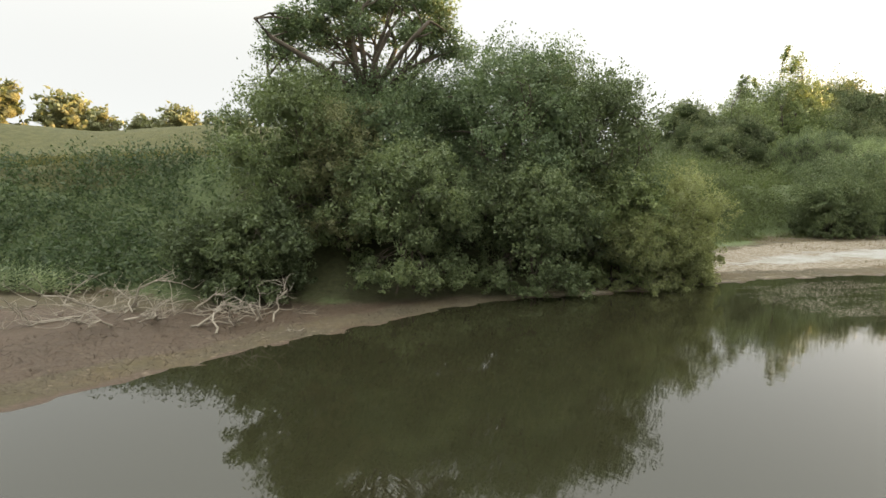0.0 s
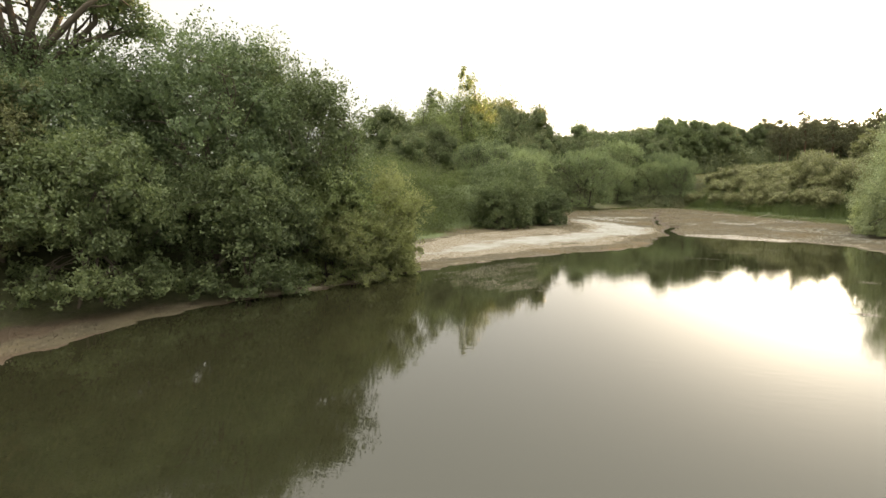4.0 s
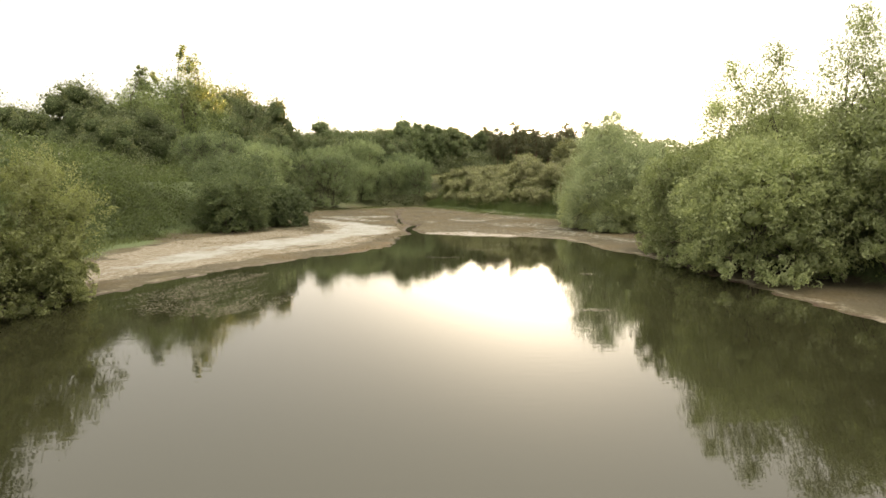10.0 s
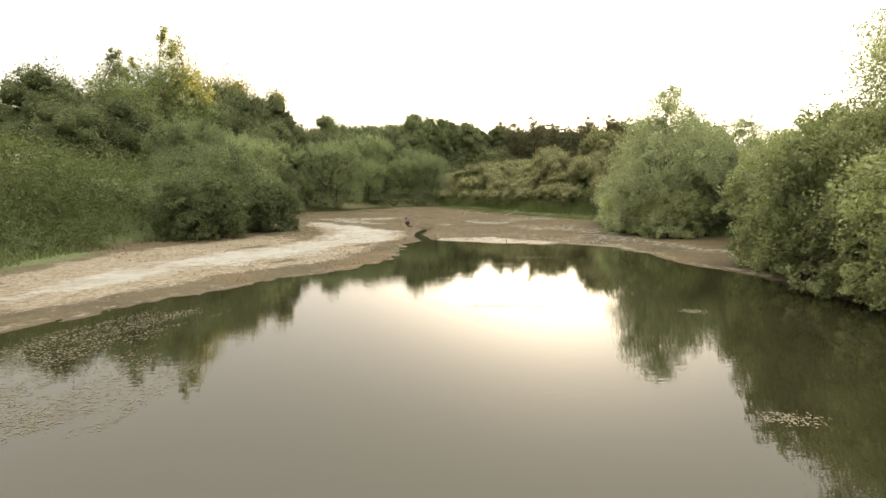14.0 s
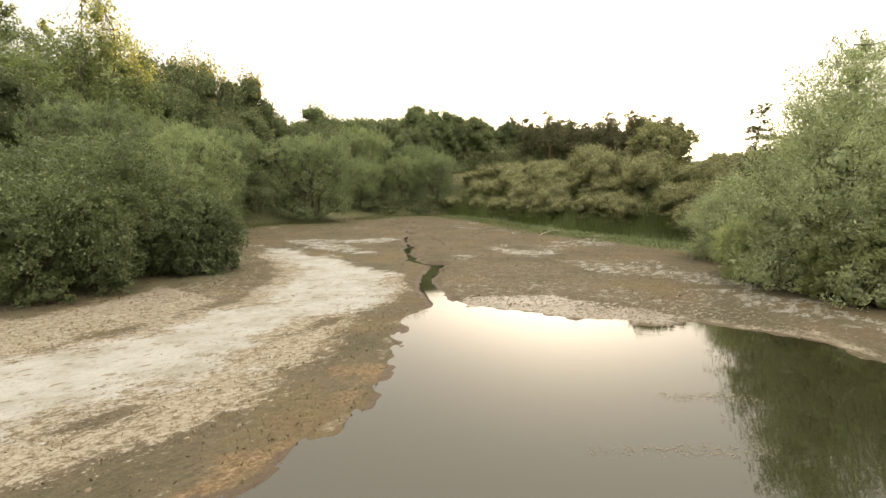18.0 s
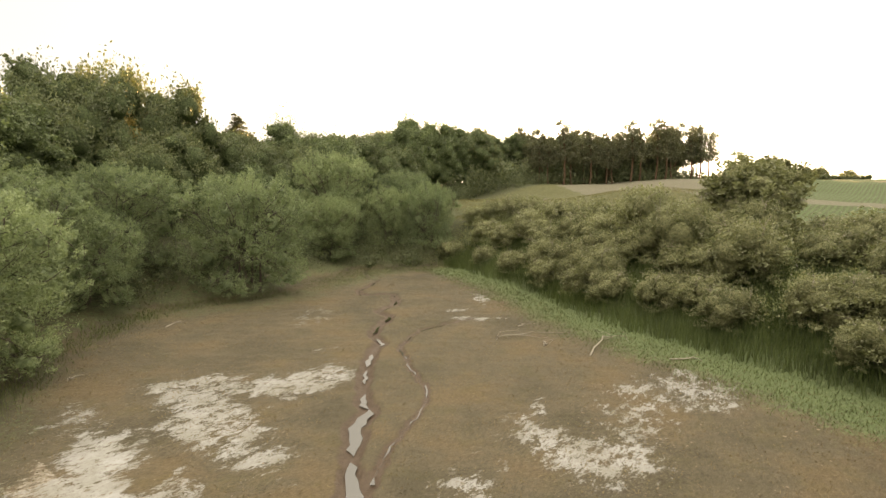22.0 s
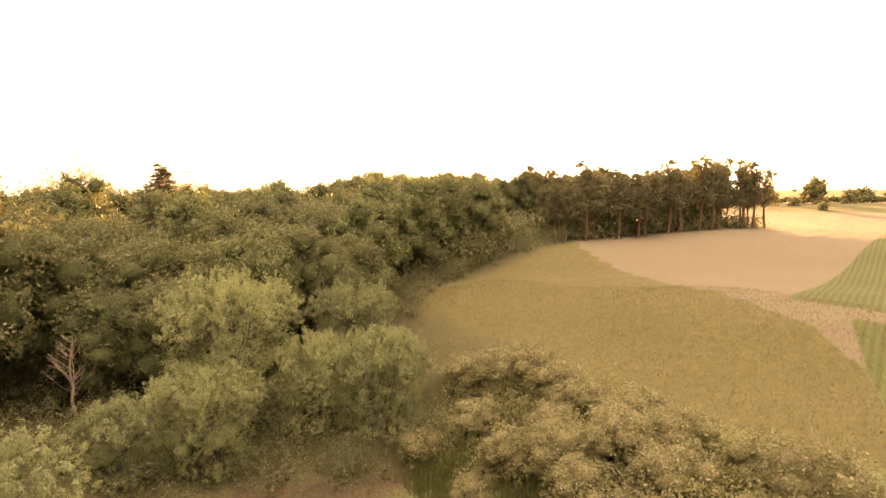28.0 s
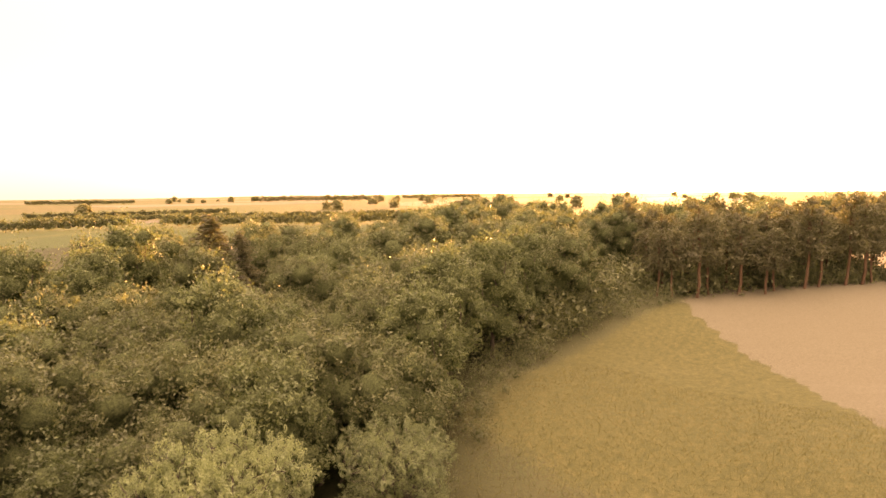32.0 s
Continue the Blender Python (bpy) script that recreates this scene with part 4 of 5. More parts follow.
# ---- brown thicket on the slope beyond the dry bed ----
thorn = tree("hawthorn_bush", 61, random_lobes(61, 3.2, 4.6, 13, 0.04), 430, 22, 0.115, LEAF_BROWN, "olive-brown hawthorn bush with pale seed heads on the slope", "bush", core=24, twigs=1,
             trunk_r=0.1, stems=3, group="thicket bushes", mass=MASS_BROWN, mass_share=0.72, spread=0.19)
rng = np.random.default_rng(61)
spots = [(107, 49, 0.9, 0, 0.9), (103.4, 46, 0.8, 0.6, 0.85), (107.4, 55.4, 0.85, 1.6, 0.85), (109.6, 61.5, 0.8, 2.6, 0.9), (111, 67, 0.8, 3.6, 0.85), (114.6, 72, 0.75, 4.6, 0.85), (118.4, 78, 0.8, 5.6, 0.85), (123.4, 86, 0.8, 0.1, 0.8), (127.6, 93.5, 0.75, 1.1, 0.8), (112, 55, 1.1, 1, 1.0), (115, 62, 1.15, 2, 1.1), (114, 69, 0.95, 3, 1.0), (118, 74, 1.0, 4, 1.0), (121, 67, 1.2, 5, 1.05), (124, 77, 1.0, 0.5, 0.9),
         (128, 84, 0.95, 1.5, 0.8), (131, 92, 0.95, 2.5, 0.8), (134, 98, 0.9, 3.5, 0.8), (139, 92, 1.0, 4.5, 0.85), (143, 101, 1.0, 5.5, 0.7), (121, 56, 1.1, 0.8, 0.95), (127, 61, 1.2, 1.8, 0.85),
         (117, 46, 1.2, 2.8, 0.8), (110, 40, 1.2, 3.8, 0.8), (103, 36, 1.2, 4.8, 1.1), (130, 70, 1.1, 5.8, 0.9), (134, 79, 1.0, 0.2, 0.75), (138, 84, 1.0, 1.2, 0.6), (126, 50, 1.1, 2.2, 0.65), (96, 31, 1.3, 3.2, 1.2)]
for k in range(220):
    s = rng.random()
    x, y = 106 + 40 * rng.random(), 38 + 66 * rng.random()
    d = signed(np.array([x]), np.array([y]), BASIN)[0]
    if 2.6 < d < 19 and min(math.hypot(x - q[0], y - q[1]) for q in spots) > 3.0 and len(spots) < 66 and x + 0.15 * (y - 90) < 143:
        spots.append((x, y, rng.uniform(0.75, 1.1), rng.uniform(0, 6), rng.uniform(0.65, 1.0)))
part("blossom", crown_mesh("blossom", rng, random_lobes(61, 3.3, 4.7, 13, 0.3, skirt=0), 80, 4, 0.042, BLOSSOM, inner=0.05, core=0), next(c for c in thorn.children if c.name.startswith("crown")), "pale seed heads")
for k in range(3):
    a = k * 2.1 + 0.4
    foot, tip = (1.1 * math.cos(a), 1.1 * math.sin(a), 3.0), (2.0 * math.cos(a + 0.3), 2.0 * math.sin(a + 0.3), 5.2 - 0.3 * k)
    stem = limb_path(rng, foot, tip, 0.035, 0.012, 0.1, 5)
    forks = [limb_path(rng, stem[2 + q % 2][0], tuple(np.array(tip) + rng.normal(size=3) * (0.6, 0.6, 0.3)), 0.02, 0.008, 0.1, 4) for q in range(4)]
    part("dead_twig", tube_mesh("dead_twig", [stem] + forks, DEADWOOD, 4), thorn, "bare pale dead twig")
put_copies(thorn, spots)

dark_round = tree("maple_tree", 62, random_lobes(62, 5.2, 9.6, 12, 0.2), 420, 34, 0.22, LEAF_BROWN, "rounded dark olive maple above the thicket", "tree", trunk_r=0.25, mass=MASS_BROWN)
put_copies(dark_round, [(127, 57.6, 1.15, 0, 0.86)])

def conifer(name, seed, h, r, levels, arms, mat, label, bare=0.18, droop=0.22, leaf=0.16, group="", spots=(), swell=0.85):
    """A conifer with whorls of drooping boughs, shorter towards the top."""
    rng = np.random.default_rng(seed)
    root = tagged(new(name), label, "tree", group)
    part("trunk", tube_mesh("trunk", [limb_path(rng, (0, 0, -0.3), (0, 0, h), 0.016 * h, 0.02, 0.01, 8)], BARK_PINE, 7), root)
    P, U, V, boughs = [], [], [], []
    for k in range(levels):
        z = h * (bare + (1 - bare) * k / levels)
        reach = r * (1 - (z - bare * h) / (h * (1 - bare))) ** swell + 0.25
        for q in range(arms):
            a = 2 * math.pi * (q + 0.5 * (k % 2)) / arms + rng.uniform(-0.25, 0.25)
            L, zb, fall = reach * rng.uniform(0.6, 1.15), z + rng.normal() * 0.55 * h * (1 - bare) / levels, droop * rng.uniform(0.4, 1.9)
            n = max(6, int(L / (leaf * 0.28)))
            t = np.sort(rng.uniform(0.12, 1.0, n))
            out = np.array([math.cos(a), math.sin(a), 0.0])
            c = np.outer(t * L, out) + np.array([0, 0, zb])
            c[:, 2] += 0.12 * L * t - fall * L * t ** 2
            side = np.cross(out, (0, 0, 1))
            off = rng.normal(size=n) * 0.2 * L * (1.05 - 0.75 * t)
            P.append(c + off[:, None] * side + np.column_stack([0 * t, 0 * t, -np.abs(off) * 0.45 + 0.09 * L ** 0.5 * rng.normal(size=n)]))
            u = unit(out + 0.9 * np.sign(off)[:, None] * side + 0.3 * rng.normal(size=(n, 3)))
            U.append(u * leaf * rng.uniform(0.7, 1.4, (n, 1))), V.append(unit(np.cross(u, (0, 0, 1) + 0.5 * rng.normal(size=(n, 3)))) * leaf * 0.5)
            boughs.append([((0, 0, zb), 0.012 * L + 0.01), (tuple(out * L * 0.5 + np.array([0, 0, zb + 0.06 * L - fall * L * 0.25])), 0.008 * L + 0.008), (tuple(out * L * 0.95 + np.array([0, 0, zb + 0.114 * L - fall * L * 0.9])), 0.006)])
    part("boughs", tube_mesh("boughs", boughs, BARK_PINE, 4), root)
    part("crown", leaves_mesh("crown", np.concatenate(P), np.concatenate(U), np.concatenate(V), mat), root)
    put_copies(root, list(spots))
    return root


# the open conifer above the south bank
conifer("larch_tree", 63, 13.6, 4.0, 13, 8, LEAF_PINE, "tall open larch with layered boughs", 0.22, 0.1, 0.2, spots=[(97, 38.6, 0.98, 0.4, 1.0)], swell=0.6)

# ---- woodland ----
ash_lobes = random_lobes(71, 6.8, 19, 15, 0.08, skirt=0)
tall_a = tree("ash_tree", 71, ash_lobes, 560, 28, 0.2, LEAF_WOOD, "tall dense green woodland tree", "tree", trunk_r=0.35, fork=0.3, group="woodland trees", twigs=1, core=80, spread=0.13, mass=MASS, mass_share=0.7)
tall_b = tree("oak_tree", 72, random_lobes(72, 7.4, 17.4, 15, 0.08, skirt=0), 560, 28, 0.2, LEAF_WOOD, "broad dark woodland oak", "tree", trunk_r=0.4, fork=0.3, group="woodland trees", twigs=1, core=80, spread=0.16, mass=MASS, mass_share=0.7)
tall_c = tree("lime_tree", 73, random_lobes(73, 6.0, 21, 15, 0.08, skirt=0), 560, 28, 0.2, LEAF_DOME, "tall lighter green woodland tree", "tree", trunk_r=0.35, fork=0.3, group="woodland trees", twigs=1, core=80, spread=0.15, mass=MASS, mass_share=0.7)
aspen = tree("aspen_tree", 74, random_lobes(74, 7.8, 20, 15, 0.06) + [((0.5, 0, 20.5), (2.0, 2.0, 2.6)), ((-0.5, 0.6, 23.0), (1.2, 1.2, 1.8))], 1000, 34, 0.19, LEAF_SALLOW,
             "pale tall aspen with an airy top", "tree", trunk_r=0.32, fork=0.25, spread=0.17)
put_copies(aspen, [(66, 114, 1.05, 0.4, 1.1), (55.5, 110.5, 1.0, 2.0, 0.9), (61, 119, 0.95, 4.0, 1.0)])
gold = tree("poplar_tree", 75, random_lobes(75, 5.0, 18, 10, 0.3), 500, 34, 0.2, LEAF_GOLD, "tall tree with yellowing sunlit leaves", "tree", trunk_r=0.3, fork=0.3, spread=0.18, group="woodland trees")
put_copies(gold, [(92, 139, 1.0, 0.4, 1.2), (20, 128, 0.7, 1.0, 0.6)])

spots_a = [(102, 138, 1.05, 0, 1.3), (87, 132, 1.0, 1, 1.28), (46, 112, 1.0, 2.0, 0.98), (112, 143, 0.95, 4, 1.1), (84, 137, 1.1, 3.3, 1.25), (72, 126, 1.0, 5.3, 1.08)]
spots_b = [(96, 146, 1.15, 0, 1.45), (80, 128, 0.95, 2, 1.2), (40, 124, 0.9, 1.0, 0.95), (60, 122, 0.9, 3, 1.0), (90, 126, 0.85, 0.6, 0.95), (98, 131, 0.9, 4.2, 1.05), (52, 104, 0.85, 2.2, 0.95), (45, 100, 0.7, 0.8, 0.95)]
spots_c = [(76, 122, 1.0, 0, 0.85), (113, 134, 0.8, 2, 0.85)]
rng = np.random.default_rng(7)
taken = [(s[0], s[1]) for s in spots_a + spots_b + spots_c]
tries = 0
taken.append((109.5, 131.5))        # room for the bare tree
for k in range(900):        # the front of the wood stands close
    x, y = rng.uniform(101, 190), rng.uniform(122, 178)
    if y < (128 if x < 140 else 124 + (x - 140) * 0.5) or min(math.hypot(x - a, y - b) for a, b in taken) < 6.6 or len(taken) > 82:
        continue
    taken.append((x, y))
    (spots_a, spots_b, spots_c)[int(rng.choice(3, p=[0.4, 0.35, 0.25]))].append((x, y, rng.uniform(0.9, 1.15), rng.uniform(0, 6.28), rng.uniform(0.85, 1.05)))
while tries < 6000 and len(taken) < 158:
    tries += 1
    x, y = rng.uniform(95, 330), rng.uniform(118, 300)
    edge = 122 if x < 140 else (122 + (x - 140) * 0.5 if x < 180 else (142 if x < 222 else 138 - (x - 222) * 0.62 if x < 285 else 100))
    if y < edge + 2 or y > 225 + 0.25 * (x - 100) or (x < 130 and y < 130 - 0.0 * x):
        continue
    if y > edge + 45 and rng.random() < 0.35:
        continue
    if min(math.hypot(x - a, y - b) for a, b in taken) < (7.8 if y < edge + 30 else 11.5):
        continue
    if x > 230 and y < edge + 26:
        continue
    taken.append((x, y))
    s = (x, y, rng.uniform(0.95, 1.25), rng.uniform(0, 6.28), rng.uniform(0.88, 1.02) * (1.12 if x < 185 else 1.0))
    (spots_a, spots_b, spots_c)[int(rng.choice(3, p=[0.42, 0.38, 0.2]))].append(s)
put_copies(tall_a, spots_a)
put_copies(tall_b, spots_b)
put_copies(tall_c, [q for q in spots_c if math.hypot(q[0] - 220, q[1] - 150) > 6])

# the pine wood at the top of the field
pine_lobes = [((0.4 * math.cos(k * 2.1) * 2, 0.4 * math.sin(k * 2.1) * 2, 7.5 + 1.05 * k), (2.9 - 0.12 * k, 2.9 - 0.12 * k, 1.1)) for k in range(10)]
pine = tree("scots_pine", 81, pine_lobes, 200, 15, 0.3, LEAF_PINE, "tall pine with a bare trunk and flat crown", "tree", core=4, twigs=1, trunk_r=0.26, fork=0.75, bark=BARK_PINE, group="pine wood", spread=0.22)
pines = [(283, 100, 1.0, 0, 1.0)]
for row in range(5):
    for k in range(15):
        x = 283 - k * 4.2 + row * 5.0 + rng.normal() * 0.8
        y = 100 + k * 2.9 + row * 4.5 + rng.normal() * 0.8
        if (row, k) != (0, 0):
            pines.append((x, y, rng.uniform(0.8, 1.15), rng.uniform(0, 6.28), rng.uniform(0.82, 1.12)))
put_copies(pine, pines)

conifer("fir_tree", 82, 22, 6.6, 26, 11, LEAF_PINE, "pointed dark fir standing above the wood", 0.15, 0.25, 0.34, "firs in the wood", [(146, 194, 1.32, 0, 0.92), (126, 206, 1.05, 1, 0.95), (197, 170, 0.72, 2, 1.0), (118, 200, 0.9, 0.5, 1.0), (154, 200, 1.0, 2.5, 1.0)], 0.55)

# the bare tree among the willows
rng = np.random.default_rng(83)
bare = tagged(new("dead_tree"), "bare pale dead tree standing among willows", "tree")
bare_trunk = part("trunk", tube_mesh("trunk", [limb_path(rng, (0, 0, -0.3), (0.2, 0, 7.5), 0.16, 0.03, 0.02, 8)], DEADWOOD), bare)
for k in range(34):
    z = 2.2 + 5.0 * rng.random()
    a, L = rng.uniform(0, 6.28), (8.4 - z) * 0.36
    bough = [limb_path(rng, (0.02 * z, 0, z), (math.cos(a) * L, math.sin(a) * L, z + L * 1.1), 0.045, 0.012, 0.08, 4)]
    mid = bough[0][2][0]
    for q in range(2):
        b = a + rng.normal() * 0.6
        bough.append(limb_path(rng, mid, (mid[0] + math.cos(b) * L * 0.5, mid[1] + math.sin(b) * L * 0.5, mid[2] + L * 0.6), 0.025, 0.008, 0.08, 3))
    part("branch", tube_mesh("branch", bough, DEADWOOD, 4), bare_trunk)
bare.matrix_basis = place(bare, 109.5, 131.5, 1.2)

# ---- distance: hedges and scattered trees ----
def hedge(x0, y0, x1, y1, h=2.5, w=2.0):
    rng = np.random.default_rng(int(abs(x0 + y0)))
    L = math.hypot(x1 - x0, y1 - y0)
    n = int(L / 2.5)
    lobes = []
    for k in range(n):
        s = (k + 0.5) / n
        q = 0.8 + 0.4 * rng.random()
        lobes.append(((x0 + (x1 - x0) * s, y0 + (y1 - y0) * s, h * 0.5 * q), (2.2, 2.2, h * 0.55 * q)))
    zs = land(np.array([l[0][0] for l in lobes]), np.array([l[0][1] for l in lobes]))
    lobes = [((c[0], c[1], c[2] + z), r) for (c, r), z in zip(lobes, zs)]
    me = crown_mesh("hedge", rng, lobes, n * 26, 8, 0.7, LEAF_WOOD, inner=0.6, spread=0.25, floor_z=-50)
    tagged(new("hedge", me), "dark clipped field hedge in the distance", "hedge", kind="stuff")


hedge(560, 60, 470, 260, 3.5)
hedge(300, 560, 520, 420, 5)
hedge(160, 640, 300, 560, 5)
hedge(60, 520, 190, 480, 7)
hedge(205, 472, 420, 330, 7)
hedge(152, 754, 338, 715, 5.5)
hedge(592, 1281, 851, 1141, 15)
hedge(210, 1572, 417, 1543, 10)
hedge(1128, 1434, 1307, 1278, 12)
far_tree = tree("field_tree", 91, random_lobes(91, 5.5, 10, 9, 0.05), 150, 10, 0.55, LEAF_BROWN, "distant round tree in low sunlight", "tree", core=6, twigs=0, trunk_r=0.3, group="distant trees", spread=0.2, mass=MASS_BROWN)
far = [(505, 112, 1.5, 0, 1.1), (470, 118, 0.7, 1, 0.8), (520, 95, 1.0, 2, 0.9), (560, 90, 1.2, 3, 0.9), (600, 75, 1.2, 4, 0.8), (430, 100, 0.5, 0.5, 0.9)]
rng = np.random.default_rng(91)
for k in range(46):
    a, d = radians(rng.uniform(8, 84)), rng.uniform(650, 1900)
    far.append((100 + d * math.sin(a), 75 + d * math.cos(a), rng.uniform(1.0, 2.0), rng.uniform(0, 6), rng.uniform(0.6, 1.0)))
for a, d, s in ((-36, 92, 1.0), (-33.5, 100, 0.9), (-30, 96, 0.75), (-27, 92, 0.85), (-24, 95, 0.7), (-41, 90, 1.1), (-21, 100, 0.8)):
    far.append((1.12 * d * math.sin(radians(a)), 1.12 * d * math.cos(radians(a)), 0.85 * s, d, 0.85))
put_copies(far_tree, far)

# ---- low growth on the banks ----
def in_band(rng, n, line, width):
    """Random places within a band along a line."""
    pts = np.array(line, float)
    seg = np.hypot(*np.diff(pts, axis=0).T)
    k = rng.choice(len(seg), n, p=seg / seg.sum())
    s = rng.random(n)[:, None]
    p = pts[k] * (1 - s) + pts[k + 1] * s
    return p + rng.uniform(-width, width, (n, 2))


def mounds(name, seed, spots, r, h, clumps, per, leaf, mat, label, category, **kw):
    """Low rounded growth over the ground, as one mass."""
    rng = np.random.default_rng(seed)
    z = land(spots[:, 0], spots[:, 1])
    lobes = []
    for (x, y), zz in zip(spots, z):
        q = r * rng.uniform(0.7, 1.3)
        lobes.append(((x, y, zz + h * 0.2), (q, q, h * rng.uniform(0.6, 1.2))))
    me = crown_mesh(name, rng, lobes, clumps, per, leaf, mat, floor_z=-50, **kw)
    return tagged(new(name, me), label, category, kind="stuff")


rng = np.random.default_rng(101)
west = np.concatenate([in_band(rng, 150, [(-48, 38), (-27, 39), (-13, 37)], 5.5), in_band(rng, 40, [(-30, 35), (-14, 33)], 2.0)])
mounds("brambles", 101, west, 2.0, 1.3, 4200, 16, 0.12, LEAF_BRAMBLE, "dense dark green brambles covering the bank", "brambles", spread=0.28, core=10)
east_bank = np.concatenate([in_band(rng, 190, [(14, 54), (21, 66), (33, 77)], 4.5), in_band(rng, 60, [(22, 70), (36, 84), (48, 85)], 5.0)])
foot_bank = np.concatenate([in_band(rng, 190, [(13, 48), (19, 57), (27, 67), (36, 73)], 3.2), in_band(rng, 170, [(28, 66.5), (35, 71), (42, 76)], 3.6)])
mounds("bank_foot_growth", 109, foot_bank, 1.5, 1.2, 7200, 15, 0.1, LEAF_NETTLE, "tussocks of green nettles at the foot of the bank", "nettles", spread=0.3, core=10)
mounds("bank_growth", 102, east_bank, 2.1, 2.0, 5600, 14, 0.12, LEAF_NETTLE, "rough green nettles and brambles on the bank", "brambles", spread=0.3, core=8)
thick = np.concatenate([in_band(rng, 120, [(104, 44), (110, 56), (116, 68), (124, 80), (130, 92), (133, 102)], 6.0) + (5, -1), in_band(rng, 60, [(120, 60), (130, 74), (140, 92)], 7)])
mounds("thicket_growth", 103, thick, 2.0, 1.5, 4000, 22, 0.1, LEAF_REED, "tangled green undergrowth on the slope", "undergrowth", spread=0.28, core=10)
south = in_band(rng, 110, [(44, -4), (52, 5), (60, 11), (70, 15), (80, 22), (90, 33), (100, 38)], 4.0) + (3, -3)
mounds("south_growth", 104, south, 2.0, 1.6, 1500, 12, 0.18, LEAF_SALLOW, "low green scrub under the bank trees", "undergrowth", spread=0.28, core=10)
wood_edge = np.concatenate([in_band(rng, 14, [(119, 111.5), (127, 105)], 1.3), in_band(rng, 36, [(108, 116), (122, 114), (138, 113)], 2.4), in_band(rng, 40, [(106, 122), (112, 140), (108, 156)], 5.0), in_band(rng, 70, [(136, 118), (150, 126), (172, 138), (192, 142), (222, 136)], 2.5), in_band(rng, 60, [(60, 104), (76, 116), (100, 124), (136, 118)], 5), in_band(rng, 26, [(80, 109), (88, 112), (101, 112)], 1.6)])
mounds("wood_edge_growth", 105, wood_edge, 2.6, 3.0, 4200, 32, 0.11, LEAF_WOOD, "leafy undergrowth along the edge of the wood", "undergrowth", spread=0.28, core=10)


mounds("pine_edge_growth", 108, in_band(rng, 30, [(260, 124), (284, 103)], 2.5), 2.8, 3.2, 900, 14, 0.3, LEAF_WOOD, "low shrubs at the edge of the pines", "undergrowth", spread=0.28, core=40)
mounds("copse_growth", 107, in_band(rng, 40, [(43, 98), (48, 102), (58, 110), (72, 116)], 3.0), 3.4, 5.0, 2200, 18, 0.16, LEAF_WOOD, "dense shrubs under the trees of the copse", "undergrowth", spread=0.22, core=40)
pine_foot = np.concatenate([in_band(rng, 46, [(232, 143), (250, 131), (272, 116)], 3.5), in_band(rng, 34, [(176, 143), (206, 146), (236, 145)], 2.5), in_band(rng, 40, [(205, 151), (235, 155), (262, 142), (286, 120)], 5.0)])
mounds("pine_wood_growth", 106, pine_foot, 3.6, 6.0, 3200, 14, 0.4, LEAF_WOOD, "dark undergrowth among the pines", "undergrowth", spread=0.28, core=60)


def blades(name, seed, spots, h, w, lean, mat, label, category):
    """Upright narrow blades, each with a bend, as one mass."""
    rng = np.random.default_rng(seed)
    n = len(spots)
    z = land(spots[:, 0], spots[:, 1])
    base = np.column_stack([spots, z - 0.03])
    a = rng.uniform(0, 6.283, n)
    side = np.column_stack([np.cos(a), np.sin(a), np.zeros(n)]) * (w * rng.uniform(0.6, 1.3, n))[:, None]
    tip = rng.normal(size=(n, 3)) * lean
    tip[:, 2] = 1
    tip *= (h * rng.uniform(0.55, 1.25, n))[:, None]
    bend = rng.normal(size=(n, 3)) * 0.1 * h
    bend[:, 2] = 0
    v = np.stack([base - side, base + side, base + tip * 0.6 + side * 0.7, base + tip * 0.6 - side * 0.7, base + tip + bend + side * 0.1, base + tip + bend - side * 0.1], 1).reshape(-1, 3)
    o = np.arange(n)[:, None] * 6
    loops = np.concatenate([o + [0, 1, 2, 3], o + [3, 2, 4, 5]], 1).ravel()
    return tagged(new(name, mesh_from(name, v, 4, loops, mat)), label, category, kind="stuff")


rng = np.random.default_rng(111)
reed_line = [(100.5, 43), (104.5, 54), (108.5, 66), (115.5, 75.5), (121.5, 85), (127, 95), (128.5, 102)]
blades("reeds", 111, np.concatenate([in_band(rng, 9000, reed_line, 2.0) + (0.8, -0.4), in_band(rng, 16000, reed_line, 3.6) + (4.2, -1.8)]), 1.5, 0.032, 0.14, LEAF_NETTLE, "tall green reeds at the foot of the thicket", "reeds")
blades("marsh_grass", 112, in_band(rng, 20000, [(x - 3.8, y + 1.4) for x, y in reed_line] + [(116, 108), (104, 104)], 3.4), 0.22, 0.02, 0.35, LEAF_GRASS, "short bright green marsh grass", "grass")
blades("shore_grass", 113, np.concatenate([in_band(rng, 3000, [(20, 50), (28, 61), (37, 66.5)], 1.8), in_band(rng, 1600, [(40, 67), (58, 72)], 1.2), in_band(rng, 4000, [(62, 82), (72, 96), (84, 105), (98, 103)], 2.0)]), 0.4, 0.022, 0.3, LEAF_GRASS, "green grass along the dry shore", "grass")
blades("meadow_grass", 114, np.column_stack([rng.uniform(134, 185, 45000), rng.uniform(62, 132, 45000)]), 0.26, 0.022, 0.5, LEAF_STRAW, "dry yellow meadow grass", "grass")
blades("hill_grass", 115, in_band(rng, 9000, [(-50, 47), (-30, 48), (-12, 50)], 5.0), 0.6, 0.03, 0.3, LEAF_STRAW, "dry pale grass on the hill", "grass")

